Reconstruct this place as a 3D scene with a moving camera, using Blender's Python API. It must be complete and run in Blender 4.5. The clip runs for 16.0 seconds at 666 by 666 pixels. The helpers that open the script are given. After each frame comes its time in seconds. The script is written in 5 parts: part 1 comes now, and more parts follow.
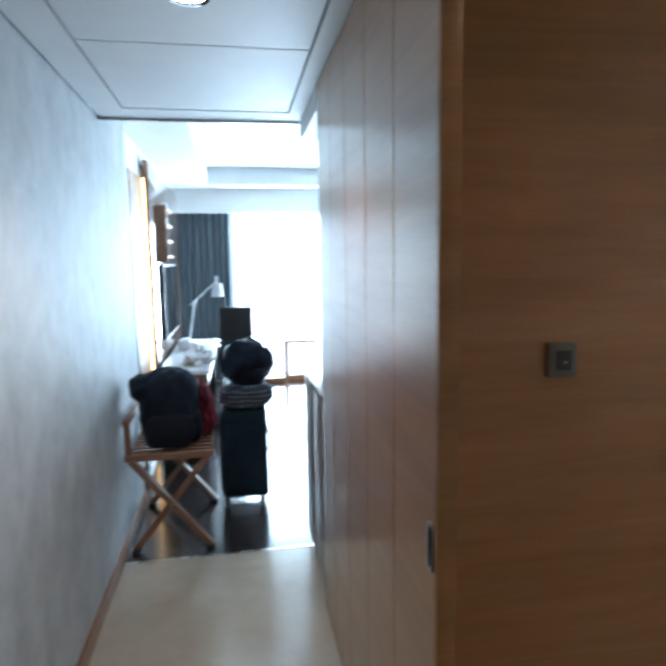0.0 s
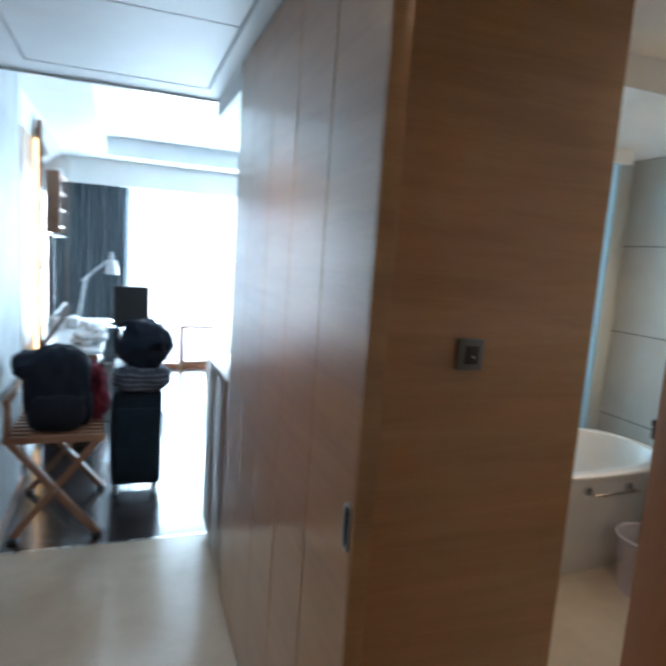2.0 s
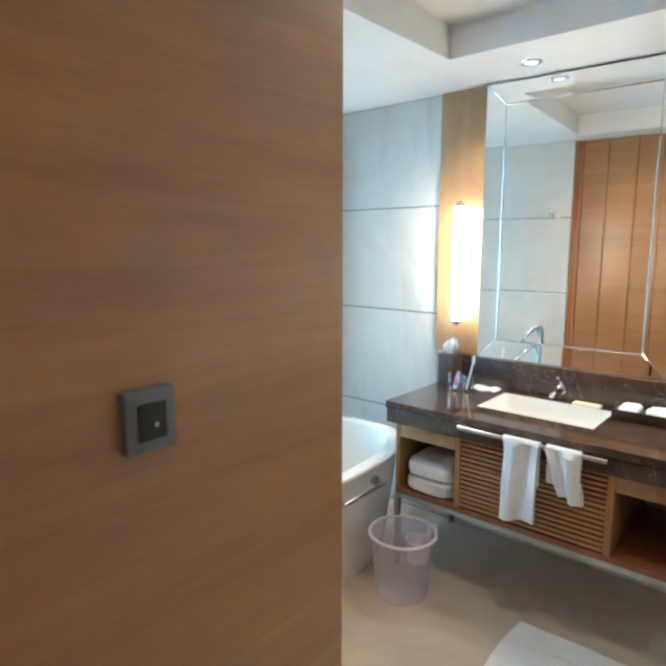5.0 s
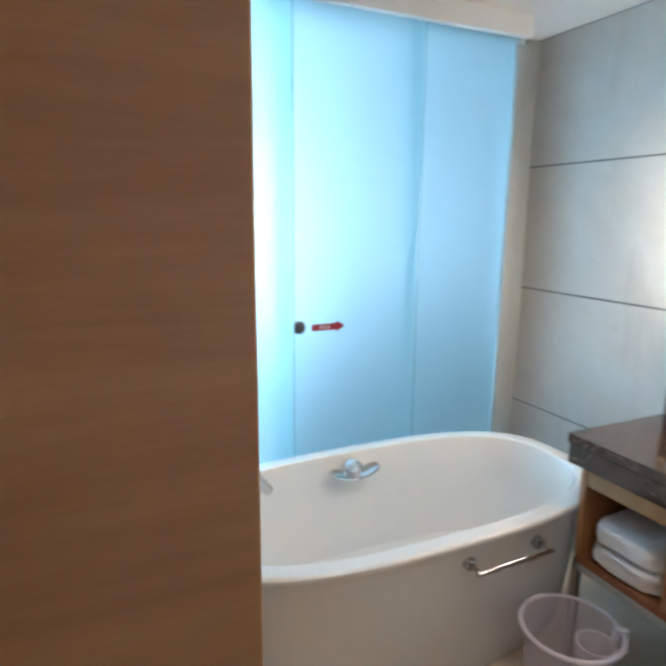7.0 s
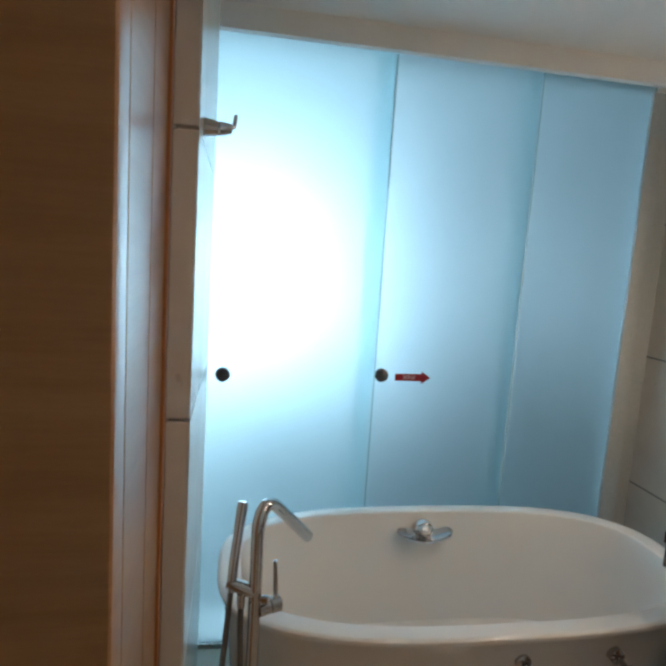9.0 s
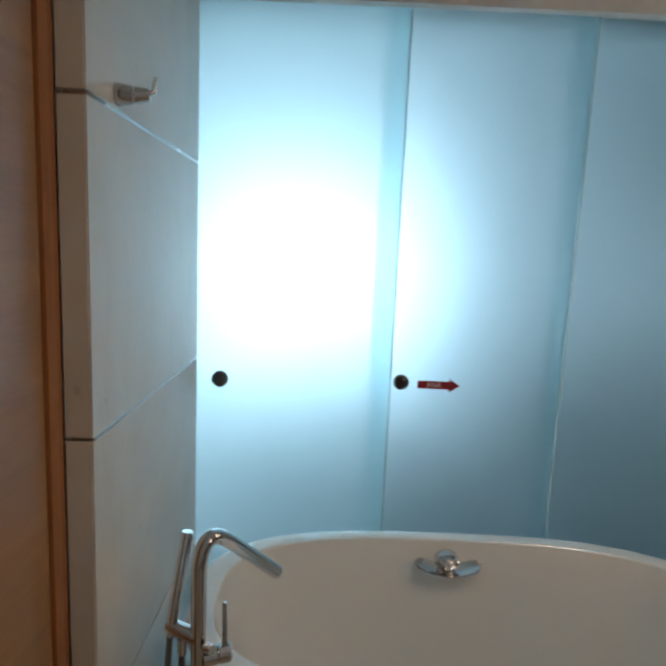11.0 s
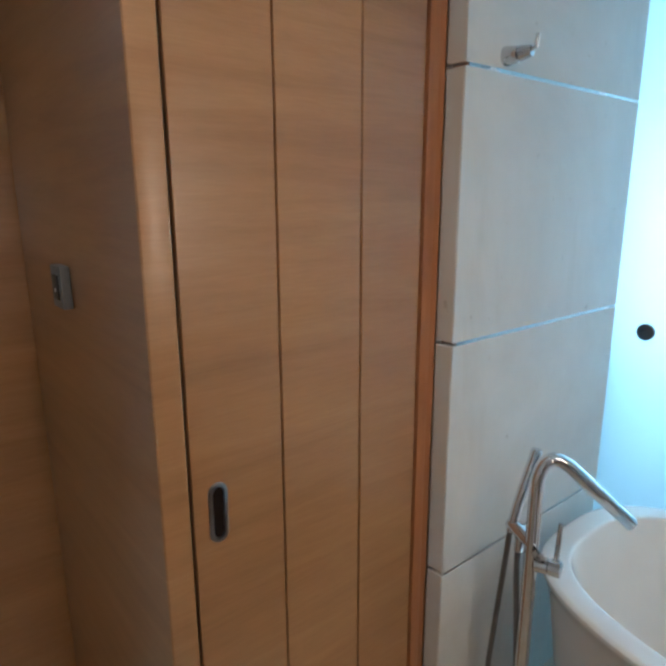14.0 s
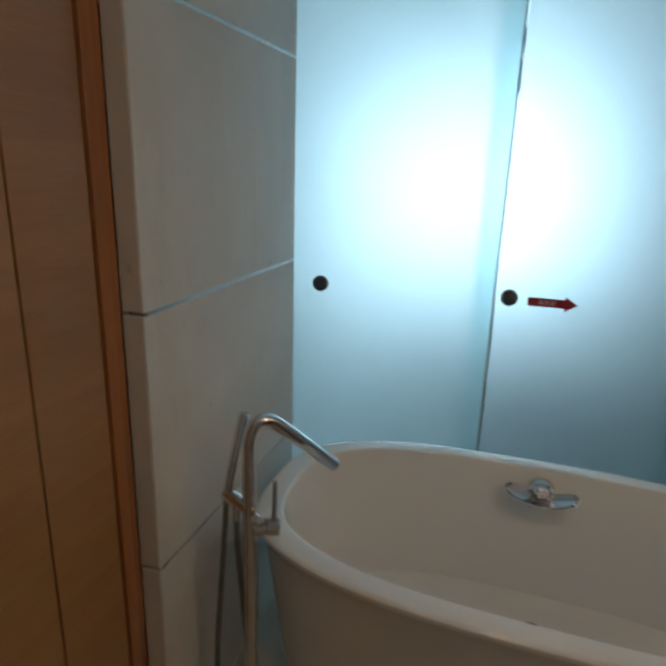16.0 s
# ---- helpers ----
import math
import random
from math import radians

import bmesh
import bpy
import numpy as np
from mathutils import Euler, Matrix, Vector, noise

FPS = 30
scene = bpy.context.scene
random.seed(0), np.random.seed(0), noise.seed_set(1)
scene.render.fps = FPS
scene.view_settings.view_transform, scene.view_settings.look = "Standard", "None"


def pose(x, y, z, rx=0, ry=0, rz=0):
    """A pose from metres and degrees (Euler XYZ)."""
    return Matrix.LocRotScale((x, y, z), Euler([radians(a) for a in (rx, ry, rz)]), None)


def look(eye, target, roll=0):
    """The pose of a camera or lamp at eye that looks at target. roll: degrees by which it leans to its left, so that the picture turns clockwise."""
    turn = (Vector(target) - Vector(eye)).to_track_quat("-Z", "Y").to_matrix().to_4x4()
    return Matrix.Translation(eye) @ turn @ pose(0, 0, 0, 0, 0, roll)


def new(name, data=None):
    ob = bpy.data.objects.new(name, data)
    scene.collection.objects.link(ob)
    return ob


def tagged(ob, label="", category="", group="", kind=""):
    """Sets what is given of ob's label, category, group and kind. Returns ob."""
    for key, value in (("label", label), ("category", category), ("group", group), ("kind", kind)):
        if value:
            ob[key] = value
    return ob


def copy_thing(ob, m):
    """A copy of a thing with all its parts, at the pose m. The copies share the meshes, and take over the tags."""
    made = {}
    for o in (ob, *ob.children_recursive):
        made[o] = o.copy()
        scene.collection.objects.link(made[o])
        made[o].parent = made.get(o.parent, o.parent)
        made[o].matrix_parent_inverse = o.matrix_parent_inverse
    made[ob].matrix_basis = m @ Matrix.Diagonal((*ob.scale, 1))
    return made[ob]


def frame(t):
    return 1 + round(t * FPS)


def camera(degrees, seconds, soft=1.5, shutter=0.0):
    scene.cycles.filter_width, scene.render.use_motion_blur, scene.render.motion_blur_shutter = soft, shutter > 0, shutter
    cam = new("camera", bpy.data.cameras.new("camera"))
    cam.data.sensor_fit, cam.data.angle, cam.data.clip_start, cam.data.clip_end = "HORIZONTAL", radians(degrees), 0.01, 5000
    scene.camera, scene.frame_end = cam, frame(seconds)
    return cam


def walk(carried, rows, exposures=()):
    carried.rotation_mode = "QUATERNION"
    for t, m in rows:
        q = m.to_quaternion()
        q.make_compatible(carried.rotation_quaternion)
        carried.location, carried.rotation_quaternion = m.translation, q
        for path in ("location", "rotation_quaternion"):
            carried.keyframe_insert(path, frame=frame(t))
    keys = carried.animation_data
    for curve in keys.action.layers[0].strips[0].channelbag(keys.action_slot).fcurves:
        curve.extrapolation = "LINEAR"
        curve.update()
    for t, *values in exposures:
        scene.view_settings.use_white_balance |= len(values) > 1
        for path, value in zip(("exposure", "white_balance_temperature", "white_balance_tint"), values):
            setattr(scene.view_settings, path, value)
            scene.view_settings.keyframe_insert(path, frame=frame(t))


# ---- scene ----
cam = camera(60.8, 16.0, soft=3.2, shutter=0.5)
PATH = [
    (0, (1.248, 1.03, 1.611), (1.583, 2.985, 1.358), -0.9),
    (0.5, (1.212, 0.989, 1.611), (1.296, 2.965, 1.316), -0.7),
    (1, (1.194, 0.975, 1.609), (1.234, 2.953, 1.314), 1.3),
    (1.5, (1.189, 0.997, 1.607), (1.43, 2.966, 1.349), 3.7),
    (2, (1.174, 1.039, 1.593), (1.87, 2.894, 1.322), 4.0),
    (2.5, (1.202, 1.161, 1.586), (2.236, 2.85, 1.304), 3.6),
    (3, (1.243, 1.245, 1.583), (2.562, 2.723, 1.314), 3.1),
    (3.5, (1.291, 1.36, 1.588), (2.778, 2.666, 1.3), 2.1),
    (3.7, (1.308, 1.402, 1.592), (2.844, 2.652, 1.311), 1.0),
    (5.8, (1.999, 1.756, 1.577), (3.427, 3.109, 1.22), -0.6),
    (6, (2.084, 1.773, 1.572), (3.439, 3.201, 1.214), 1.1),
    (6.5, (2.226, 1.841, 1.56), (3.315, 3.474, 1.174), 1.8),
    (7, (2.345, 1.892, 1.549), (3.17, 3.668, 1.146), 0.5),
    (7.5, (2.466, 1.912, 1.539), (2.783, 3.844, 1.13), 1.3),
    (8, (2.53, 1.899, 1.538), (2.565, 3.864, 1.167), 1.1),
    (8.5, (2.56, 1.865, 1.558), (2.835, 3.819, 1.23), 3.0),
    (9, (2.583, 1.844, 1.56), (2.929, 3.795, 1.295), 3.7),
    (9.2, (2.593, 1.841, 1.557), (2.96, 3.79, 1.301), 3.3),
    (11.3, (2.992, 2.074, 1.56), (2.795, 4.041, 1.257), 2.0),
    (11.5, (3.043, 2.056, 1.533), (2.665, 4.003, 1.273), 1.4),
    (12, (3.157, 2.039, 1.54), (2.529, 3.909, 1.21), 1.5),
    (12.5, (3.257, 1.987, 1.496), (2.651, 3.814, 0.954), 1.3),
    (13, (3.319, 2.008, 1.51), (2.383, 3.687, 0.957), -0.2),
    (13.5, (3.319, 2.046, 1.531), (1.853, 3.305, 1.015), 0.2),
    (14, (3.303, 2.04, 1.525), (1.788, 3.262, 1.065), -0.2),
    (14.5, (3.259, 2.006, 1.524), (1.987, 3.486, 1.086), 0.6),
    (15, (3.243, 1.985, 1.517), (2.462, 3.753, 1.005), 2.3),
    (15.5, (3.239, 2.034, 1.491), (2.752, 3.886, 0.915), 4.0),
    (16, (3.187, 2.126, 1.496), (2.599, 3.951, 0.928), 1.9),
]
EXPOSURES = [(0, 0.55, 5800, 13), (2, 0.55, 5800, 13), (2.5, 0.6, 5900, 13), (3.0, 0.8, 6000, 11), (3.5, 1.75, 5500, 8), (5.8, 1.45, 5300, 9), (6.5, 1.3, 5400, 11), (7, 1.15, 5400, 14), (7.5, 0.45, 5600, 15), (8, 0.06, 5800, 15), (9.2, 0.05, 6000, 16), (11.5, -0.47, 6200, 17), (13, -0.66, 6200, 17), (13.5, 0.22, 5500, 15), (14, 0.66, 5200, 12), (14.5, 0.2, 5400, 13), (15.0, -0.68, 5200, 14), (15.5, -0.66, 6200, 17), (16, -0.76, 6400, 17)]
walk(cam, [(t, look(eye, target, roll)) for t, eye, target, roll in PATH], EXPOSURES)

# ---- world, daylight and lamps ----
world = bpy.data.worlds.new("world")
scene.world = world
world.use_nodes = True
sky = world.node_tree.nodes.new("ShaderNodeTexSky")
sky.sky_type, sky.sun_disc = "NISHITA", False
sky.sun_elevation, sky.sun_rotation = radians(50), radians(200)
world.node_tree.links.new(sky.outputs[0], world.node_tree.nodes["Background"].inputs[0])
world.node_tree.nodes["Background"].inputs[1].default_value = 0.1
sun_data = bpy.data.lights.new("sun", "SUN")
sun_data.energy, sun_data.angle, sun_data.color = 1.0, radians(12), (1.0, 0.96, 0.9)
sun = new("sun", sun_data)
sun.matrix_world = pose(0, 0, 20, 40, 0, 200)


def area_lamp(name, m, sx, sy, watts, colour, spread=180.0):
    data = bpy.data.lights.new(name, "AREA")
    data.shape, data.size, data.size_y, data.energy, data.color = "RECTANGLE", sx, sy, watts, colour
    data.spread = radians(spread)
    ob = new(name, data)
    ob.matrix_world = m
    return ob


WARM = (1.0, 0.67, 0.37)
SOFT_WARM = (1.0, 0.76, 0.52)
SKYLIGHT = (0.66, 0.90, 1.0)
area_lamp("window_light", look((2.44, 8.64, 1.15), (2.44, 0, 1.15)), 2.44, 2.12, 270, SKYLIGHT)


def spot_lamp(name, x, y, z, watts, angle=110, colour=WARM):
    data = bpy.data.lights.new(name, "SPOT")
    data.energy, data.color, data.spot_size, data.spot_blend, data.shadow_soft_size = watts, colour, radians(angle), 0.7, 0.07
    ob = new(name, data)
    ob.matrix_world = look((x, y, z), (x, y + 0.001, 0))
    return ob


spot_lamp("corridor_spot", 1.15, 2.76, 2.32, 16)
# foyer, bath and entry lamps are added fill light with no fixture
spot_lamp("foyer_fill", 1.25, 0.6, 2.32, 8)
spot_lamp("bath_fill", 3.3, 2.35, 2.46, 13, 155, SOFT_WARM)
spot_lamp("entry_fill", 1.95, 1.72, 2.34, 2.2, 130)
spot_lamp("vanity_spot", 4.10, 2.8, 2.35, 19, 140, SOFT_WARM)


# ---- materials ----
def shader(name):
    m = bpy.data.materials.new(name)
    m.use_nodes = True
    nt = m.node_tree
    return m, nt, nt.nodes["Principled BSDF"]


def noise_of(nt, scale, stretch=(1, 1, 1), detail=4.0, rough=0.6, warp=0.0):
    co = nt.nodes.new("ShaderNodeTexCoord")
    mp = nt.nodes.new("ShaderNodeMapping")
    mp.inputs["Scale"].default_value = stretch
    nt.links.new(co.outputs["Object"], mp.inputs["Vector"])
    n = nt.nodes.new("ShaderNodeTexNoise")
    n.inputs["Scale"].default_value, n.inputs["Detail"].default_value = scale, detail
    n.inputs["Roughness"].default_value, n.inputs["Distortion"].default_value = rough, warp
    nt.links.new(mp.outputs["Vector"], n.inputs["Vector"])
    return n.outputs["Fac"]


def ramp(nt, fac, stops):
    r = nt.nodes.new("ShaderNodeValToRGB")
    while len(r.color_ramp.elements) < len(stops):
        r.color_ramp.elements.new(0.5)
    for e, (p, c) in zip(r.color_ramp.elements, stops):
        e.position, e.color = p, (*c, 1)
    nt.links.new(fac, r.inputs["Fac"])
    return r.outputs["Color"]


def mixed(nt, a, b, fac, mode="MULTIPLY"):
    m = nt.nodes.new("ShaderNodeMix")
    m.data_type, m.blend_type = "RGBA", mode
    m.inputs[0].default_value = fac
    nt.links.new(a, m.inputs[6])
    nt.links.new(b, m.inputs[7])
    return m.outputs[2]


def bumped(nt, bsdf, fac, strength, dist=0.002):
    b = nt.nodes.new("ShaderNodeBump")
    b.inputs["Strength"].default_value, b.inputs["Distance"].default_value = strength, dist
    nt.links.new(fac, b.inputs["Height"])
    nt.links.new(b.outputs["Normal"], bsdf.inputs["Normal"])


def varied(name, lo, hi, rough, scale=6.0, stretch=(1, 1, 1), fine=60.0, bump=0.1, metal=0.0, vary=0.06, coat=0.0, spec=0.5, speck=0.8):
    """A surface with a broad tone change, a fine grain, an uneven gloss and a slight relief."""
    m, nt, b = shader(name)
    broad = noise_of(nt, scale, stretch, 5.0, 0.6, 0.4)
    grain = noise_of(nt, fine, stretch, 3.0, 0.6)
    c = ramp(nt, broad, [(0.3, lo), (0.7, hi)])
    g = ramp(nt, grain, [(0.25, (0.86, 0.86, 0.86)), (0.7, (1, 1, 1))])
    nt.links.new(mixed(nt, c, g, speck), b.inputs["Base Color"])
    rg = nt.nodes.new("ShaderNodeMapRange")
    rg.inputs[3].default_value, rg.inputs[4].default_value = max(rough - vary, 0.02), rough + vary
    nt.links.new(broad, rg.inputs[0])
    nt.links.new(rg.outputs[0], b.inputs["Roughness"])
    b.inputs["Metallic"].default_value = metal
    b.inputs["Coat Weight"].default_value = coat
    b.inputs["Specular IOR Level"].default_value = spec
    if bump:
        bumped(nt, b, grain, bump)
    return m


def veneer(name, lo, mid, hi, rough=0.40, stretch=(1, 1, 14), coat=0.4, gloss=0.22):
    """Wood veneer: long wavy figure, fine pores and a piece-by-piece tone."""
    m, nt, b = shader(name)
    figure = noise_of(nt, 1.15, stretch, 6.0, 0.62, 0.9)
    bands = noise_of(nt, 0.9, (stretch[0], stretch[1], stretch[2] * 0.25), 2.0, 0.5, 1.2)
    pores = noise_of(nt, 16.0, stretch, 3.0, 0.7)
    c = ramp(nt, figure, [(0.25, lo), (0.5, mid), (0.75, hi)])
    c = mixed(nt, c, ramp(nt, bands, [(0.35, (0.86, 0.84, 0.81)), (0.65, (1.0, 1.0, 1.0))]), 0.75)
    c = mixed(nt, c, ramp(nt, pores, [(0.35, (0.88, 0.86, 0.83)), (0.6, (1, 1, 1))]), 0.6)
    info = nt.nodes.new("ShaderNodeObjectInfo")
    tone = ramp(nt, info.outputs["Random"], [(0.0, (0.93, 0.92, 0.91)), (1.0, (1, 1, 1))])
    nt.links.new(mixed(nt, c, tone, 1.0), b.inputs["Base Color"])
    b.inputs["Roughness"].default_value, b.inputs["Coat Weight"].default_value = rough, coat
    b.inputs["Coat Roughness"].default_value = gloss
    bumped(nt, b, pores, 0.06, 0.001)
    return m


def limestone(name, lo, hi):
    """Honed limestone: pale clouds, faint run-down stains and small dark pits."""
    m, nt, b = shader(name)
    cloud = noise_of(nt, 1.8, (1, 1, 1), 6.0, 0.65, 0.5)
    c = ramp(nt, cloud, [(0.3, lo), (0.7, hi)])
    drips = noise_of(nt, 5.0, (1, 1, 0.22), 4.0, 0.6, 0.6)
    c = mixed(nt, c, ramp(nt, drips, [(0.56, (1, 1, 1)), (0.74, (0.78, 0.76, 0.71))]), 0.5)
    pits = noise_of(nt, 26.0, (1, 1, 1), 3.0, 0.55)
    c = mixed(nt, c, ramp(nt, pits, [(0.68, (1, 1, 1)), (0.78, (0.74, 0.72, 0.69))]), 0.8)
    nt.links.new(c, b.inputs["Base Color"])
    rg = nt.nodes.new("ShaderNodeMapRange")
    rg.inputs[3].default_value, rg.inputs[4].default_value = 0.14, 0.30
    nt.links.new(drips, rg.inputs[0])
    nt.links.new(rg.outputs[0], b.inputs["Roughness"])
    bumped(nt, b, pits, 0.04, 0.001)
    return m


def marble(name, base, mid, vein, rough, scale=3.0, width=0.04, coat=0.0):
    m, nt, b = shader(name)
    cloud = noise_of(nt, scale, (1, 1, 1), 8.0, 0.65, 0.8)
    lines = noise_of(nt, scale * 1.7, (1, 1, 1), 6.0, 0.6, 1.5)
    c = ramp(nt, cloud, [(0.3, base), (0.62, mid)])
    v = ramp(nt, lines, [(0.5 - width, (0, 0, 0)), (0.5, (1, 1, 1)), (0.5 + width, (0, 0, 0))])
    mx = nt.nodes.new("ShaderNodeMix")
    mx.data_type = "RGBA"
    nt.links.new(v, mx.inputs[0])
    nt.links.new(c, mx.inputs[6])
    mx.inputs[7].default_value = (*vein, 1)
    nt.links.new(mx.outputs[2], b.inputs["Base Color"])
    b.inputs["Roughness"].default_value = rough
    b.inputs["Coat Weight"].default_value = coat
    bumped(nt, b, cloud, 0.03, 0.002)
    return m


def glowing(name, colour, strength):
    m, nt, b = shader(name)
    b.inputs["Base Color"].default_value = (0.9, 0.9, 0.88, 1)
    b.inputs["Emission Color"].default_value = (*colour, 1)
    b.inputs["Emission Strength"].default_value = strength
    return m


def glass(name, colour, rough=0.0, ior=1.45):
    m, nt, b = shader(name)
    b.inputs["Base Color"].default_value = (*colour, 1)
    b.inputs["Roughness"].default_value = rough
    b.inputs["IOR"].default_value = ior
    b.inputs["Transmission Weight"].default_value = 1.0
    return m


def milky(name, colour, see_through=0.68):
    """Thin milky plastic that lets part of the light through."""
    m, nt, b = shader(name)
    b.inputs["Base Color"].default_value = (*colour, 1)
    b.inputs["Roughness"].default_value = 0.3
    tr = nt.nodes.new("ShaderNodeBsdfTransparent")
    tr.inputs[0].default_value = (0.97, 0.96, 0.99, 1)
    mx = nt.nodes.new("ShaderNodeMixShader")
    mx.inputs[0].default_value = see_through
    nt.links.new(b.outputs[0], mx.inputs[1])
    nt.links.new(tr.outputs[0], mx.inputs[2])
    nt.links.new(mx.outputs[0], nt.nodes["Material Output"].inputs["Surface"])
    return m


def thin_glass(name, tint, sheen=0.8):
    """Thin clear glass: see-through, with a mirror-like sheen at its edges."""
    m, nt, b = shader(name)
    tr = nt.nodes.new("ShaderNodeBsdfTransparent")
    tr.inputs[0].default_value = (*tint, 1)
    gl = nt.nodes.new("ShaderNodeBsdfGlossy")
    gl.inputs["Roughness"].default_value = 0.03
    lw = nt.nodes.new("ShaderNodeLayerWeight")
    lw.inputs[0].default_value = 0.25
    fr = nt.nodes.new("ShaderNodeMath")
    fr.operation = "MULTIPLY"
    fr.inputs[1].default_value = sheen
    nt.links.new(lw.outputs["Facing"], fr.inputs[0])
    mx = nt.nodes.new("ShaderNodeMixShader")
    nt.links.new(fr.outputs[0], mx.inputs[0])
    nt.links.new(tr.outputs[0], mx.inputs[1])
    nt.links.new(gl.outputs[0], mx.inputs[2])
    nt.links.new(mx.outputs[0], nt.nodes["Material Output"].inputs["Surface"])
    return m


def plaid(name):
    """Dark woven cloth with pale crossing stripes."""
    m, nt, b = shader(name)
    co = nt.nodes.new("ShaderNodeTexCoord")
    tones = []
    for way in ("X", "Z"):
        w = nt.nodes.new("ShaderNodeTexWave")
        w.bands_direction = way
        w.inputs["Scale"].default_value, w.inputs["Distortion"].default_value = 11.0, 2.0
        w.inputs["Detail Scale"].default_value = 1.5
        nt.links.new(co.outputs["Object"], w.inputs["Vector"])
        tones.append(ramp(nt, w.outputs["Fac"], [(0.62, (0.35, 0.37, 0.42)), (0.86, (1, 1, 1))]))
    c = mixed(nt, tones[0], tones[1], 1.0)
    base = ramp(nt, noise_of(nt, 90.0), [(0.3, (0.16, 0.17, 0.20)), (0.7, (0.30, 0.31, 0.34))])
    nt.links.new(mixed(nt, base, c, 1.0), b.inputs["Base Color"])
    b.inputs["Roughness"].default_value = 0.9
    return m


def frosted(name, scatter, tint=(0.45, 0.565, 0.585)):
    """Acid-etched glass: a rough clear pane that also scatters part of the light."""
    m, nt, b = shader(name)
    etch = noise_of(nt, 3.0, (1, 1, 1), 4.0, 0.6)
    rg = nt.nodes.new("ShaderNodeMapRange")
    rg.inputs[3].default_value, rg.inputs[4].default_value = 0.60, 0.66
    nt.links.new(etch, rg.inputs[0])
    nt.links.new(rg.outputs[0], b.inputs["Roughness"])
    b.inputs["Base Color"].default_value = (*tint, 1)
    b.inputs["IOR"].default_value = 1.4
    b.inputs["Transmission Weight"].default_value = 1.0
    tr = nt.nodes.new("ShaderNodeBsdfTranslucent")
    tr.inputs[0].default_value = (0.47, 0.62, 0.645, 1)
    mx = nt.nodes.new("ShaderNodeMixShader")
    mx.inputs[0].default_value = scatter
    nt.links.new(b.outputs[0], mx.inputs[1])
    nt.links.new(tr.outputs[0], mx.inputs[2])
    nt.links.new(mx.outputs[0], nt.nodes["Material Output"].inputs["Surface"])
    return m


M_WOOD = veneer("honey_veneer", (0.330, 0.158, 0.055), (0.405, 0.200, 0.072), (0.450, 0.235, 0.090), coat=0.75, gloss=0.22)
M_WOOD_STILE = veneer("stile_veneer", (0.30, 0.115, 0.040), (0.38, 0.150, 0.052), (0.43, 0.18, 0.068), 0.38, (9, 9, 1.2))
M_WOOD_TRIM = veneer("red_beech_trim", (0.20, 0.075, 0.03), (0.27, 0.105, 0.04), (0.32, 0.14, 0.055), 0.35, (9, 9, 1.2))
M_WOOD_PALE = veneer("pale_oak_panel", (0.36, 0.205, 0.090), (0.42, 0.25, 0.112), (0.46, 0.285, 0.138), 0.45, (10, 10, 1.0), 0.0)
M_WOOD_RACK = veneer("rack_beech", (0.25, 0.13, 0.08), (0.33, 0.18, 0.11), (0.40, 0.23, 0.15), 0.5, (3, 3, 3), 0.0)
M_WOOD_DARK = varied("dark_veneer", (0.030, 0.018, 0.012), (0.060, 0.036, 0.024), 0.25, 1.2, (1, 1, 12), 12, 0.05, coat=0.3)
M_LACQUER = varied("brown_lacquer", (0.19, 0.105, 0.062), (0.25, 0.145, 0.088), 0.34, 1.2, (1, 1, 8), 12, 0.02, spec=0.4)
M_GAP = varied("dark_gap", (0.012, 0.008, 0.006), (0.02, 0.013, 0.01), 0.9, spec=0.05)
M_PLASTER = varied("brushed_plaster", (0.43, 0.45, 0.465), (0.61, 0.63, 0.64), 0.62, 9.0, (1, 1, 0.7), 85, 0.6, vary=0.1, spec=0.25, speck=0.5)
M_PAINT = varied("white_paint", (0.74, 0.74, 0.72), (0.80, 0.80, 0.78), 0.7, 3.0, (1, 1, 1), 90, 0.04, speck=0.15)
M_CEIL = varied("ceiling_paint", (0.66, 0.67, 0.68), (0.74, 0.75, 0.75), 0.6, 2.0, (1, 1, 1), 80, 0.03, speck=0.15)
M_STONE = limestone("grey_limestone", (0.57, 0.55, 0.505), (0.68, 0.66, 0.615))
M_ALU = varied("grey_aluminium", (0.40, 0.42, 0.41), (0.46, 0.48, 0.47), 0.35, 2.0, bump=0.0)
M_JOINT = varied("grey_joint", (0.62, 0.62, 0.61), (0.72, 0.72, 0.71), 0.26, metal=1.0, bump=0.0)
# Same joint for the vanity wall, its darker reflection put into the colour.
M_JOINT_SHADED = varied("shaded_grey_joint", (0.16, 0.17, 0.17), (0.22, 0.23, 0.23), 0.4, bump=0.0)
M_TISSUEBOX = varied("brown_leatherette", (0.055, 0.032, 0.027), (0.08, 0.048, 0.040), 0.42, 14.0, (1, 1, 1), 160, 0.1)
M_CREAM = varied("cream_paper", (0.72, 0.62, 0.42), (0.80, 0.70, 0.50), 0.6, 20.0)
M_PINK = varied("pink_plastic", (0.55, 0.16, 0.30), (0.65, 0.24, 0.38), 0.35, 20.0)
M_FLOOR = varied("cream_marble", (0.49, 0.42, 0.325), (0.60, 0.53, 0.43), 0.18, 1.8, (1, 1, 1), 11, 0.02, vary=0.05, speck=0.5)
M_DARKFLOOR = varied("dark_parquet", (0.018, 0.014, 0.014), (0.035, 0.026, 0.024), 0.20, 1.5, (12, 1, 1), 30, 0.05, coat=0.2)
M_EMPERADOR = marble("brown_marble", (0.026, 0.016, 0.012), (0.070, 0.045, 0.033), (0.22, 0.155, 0.11), 0.08, 3.6, 0.008, 0.3)
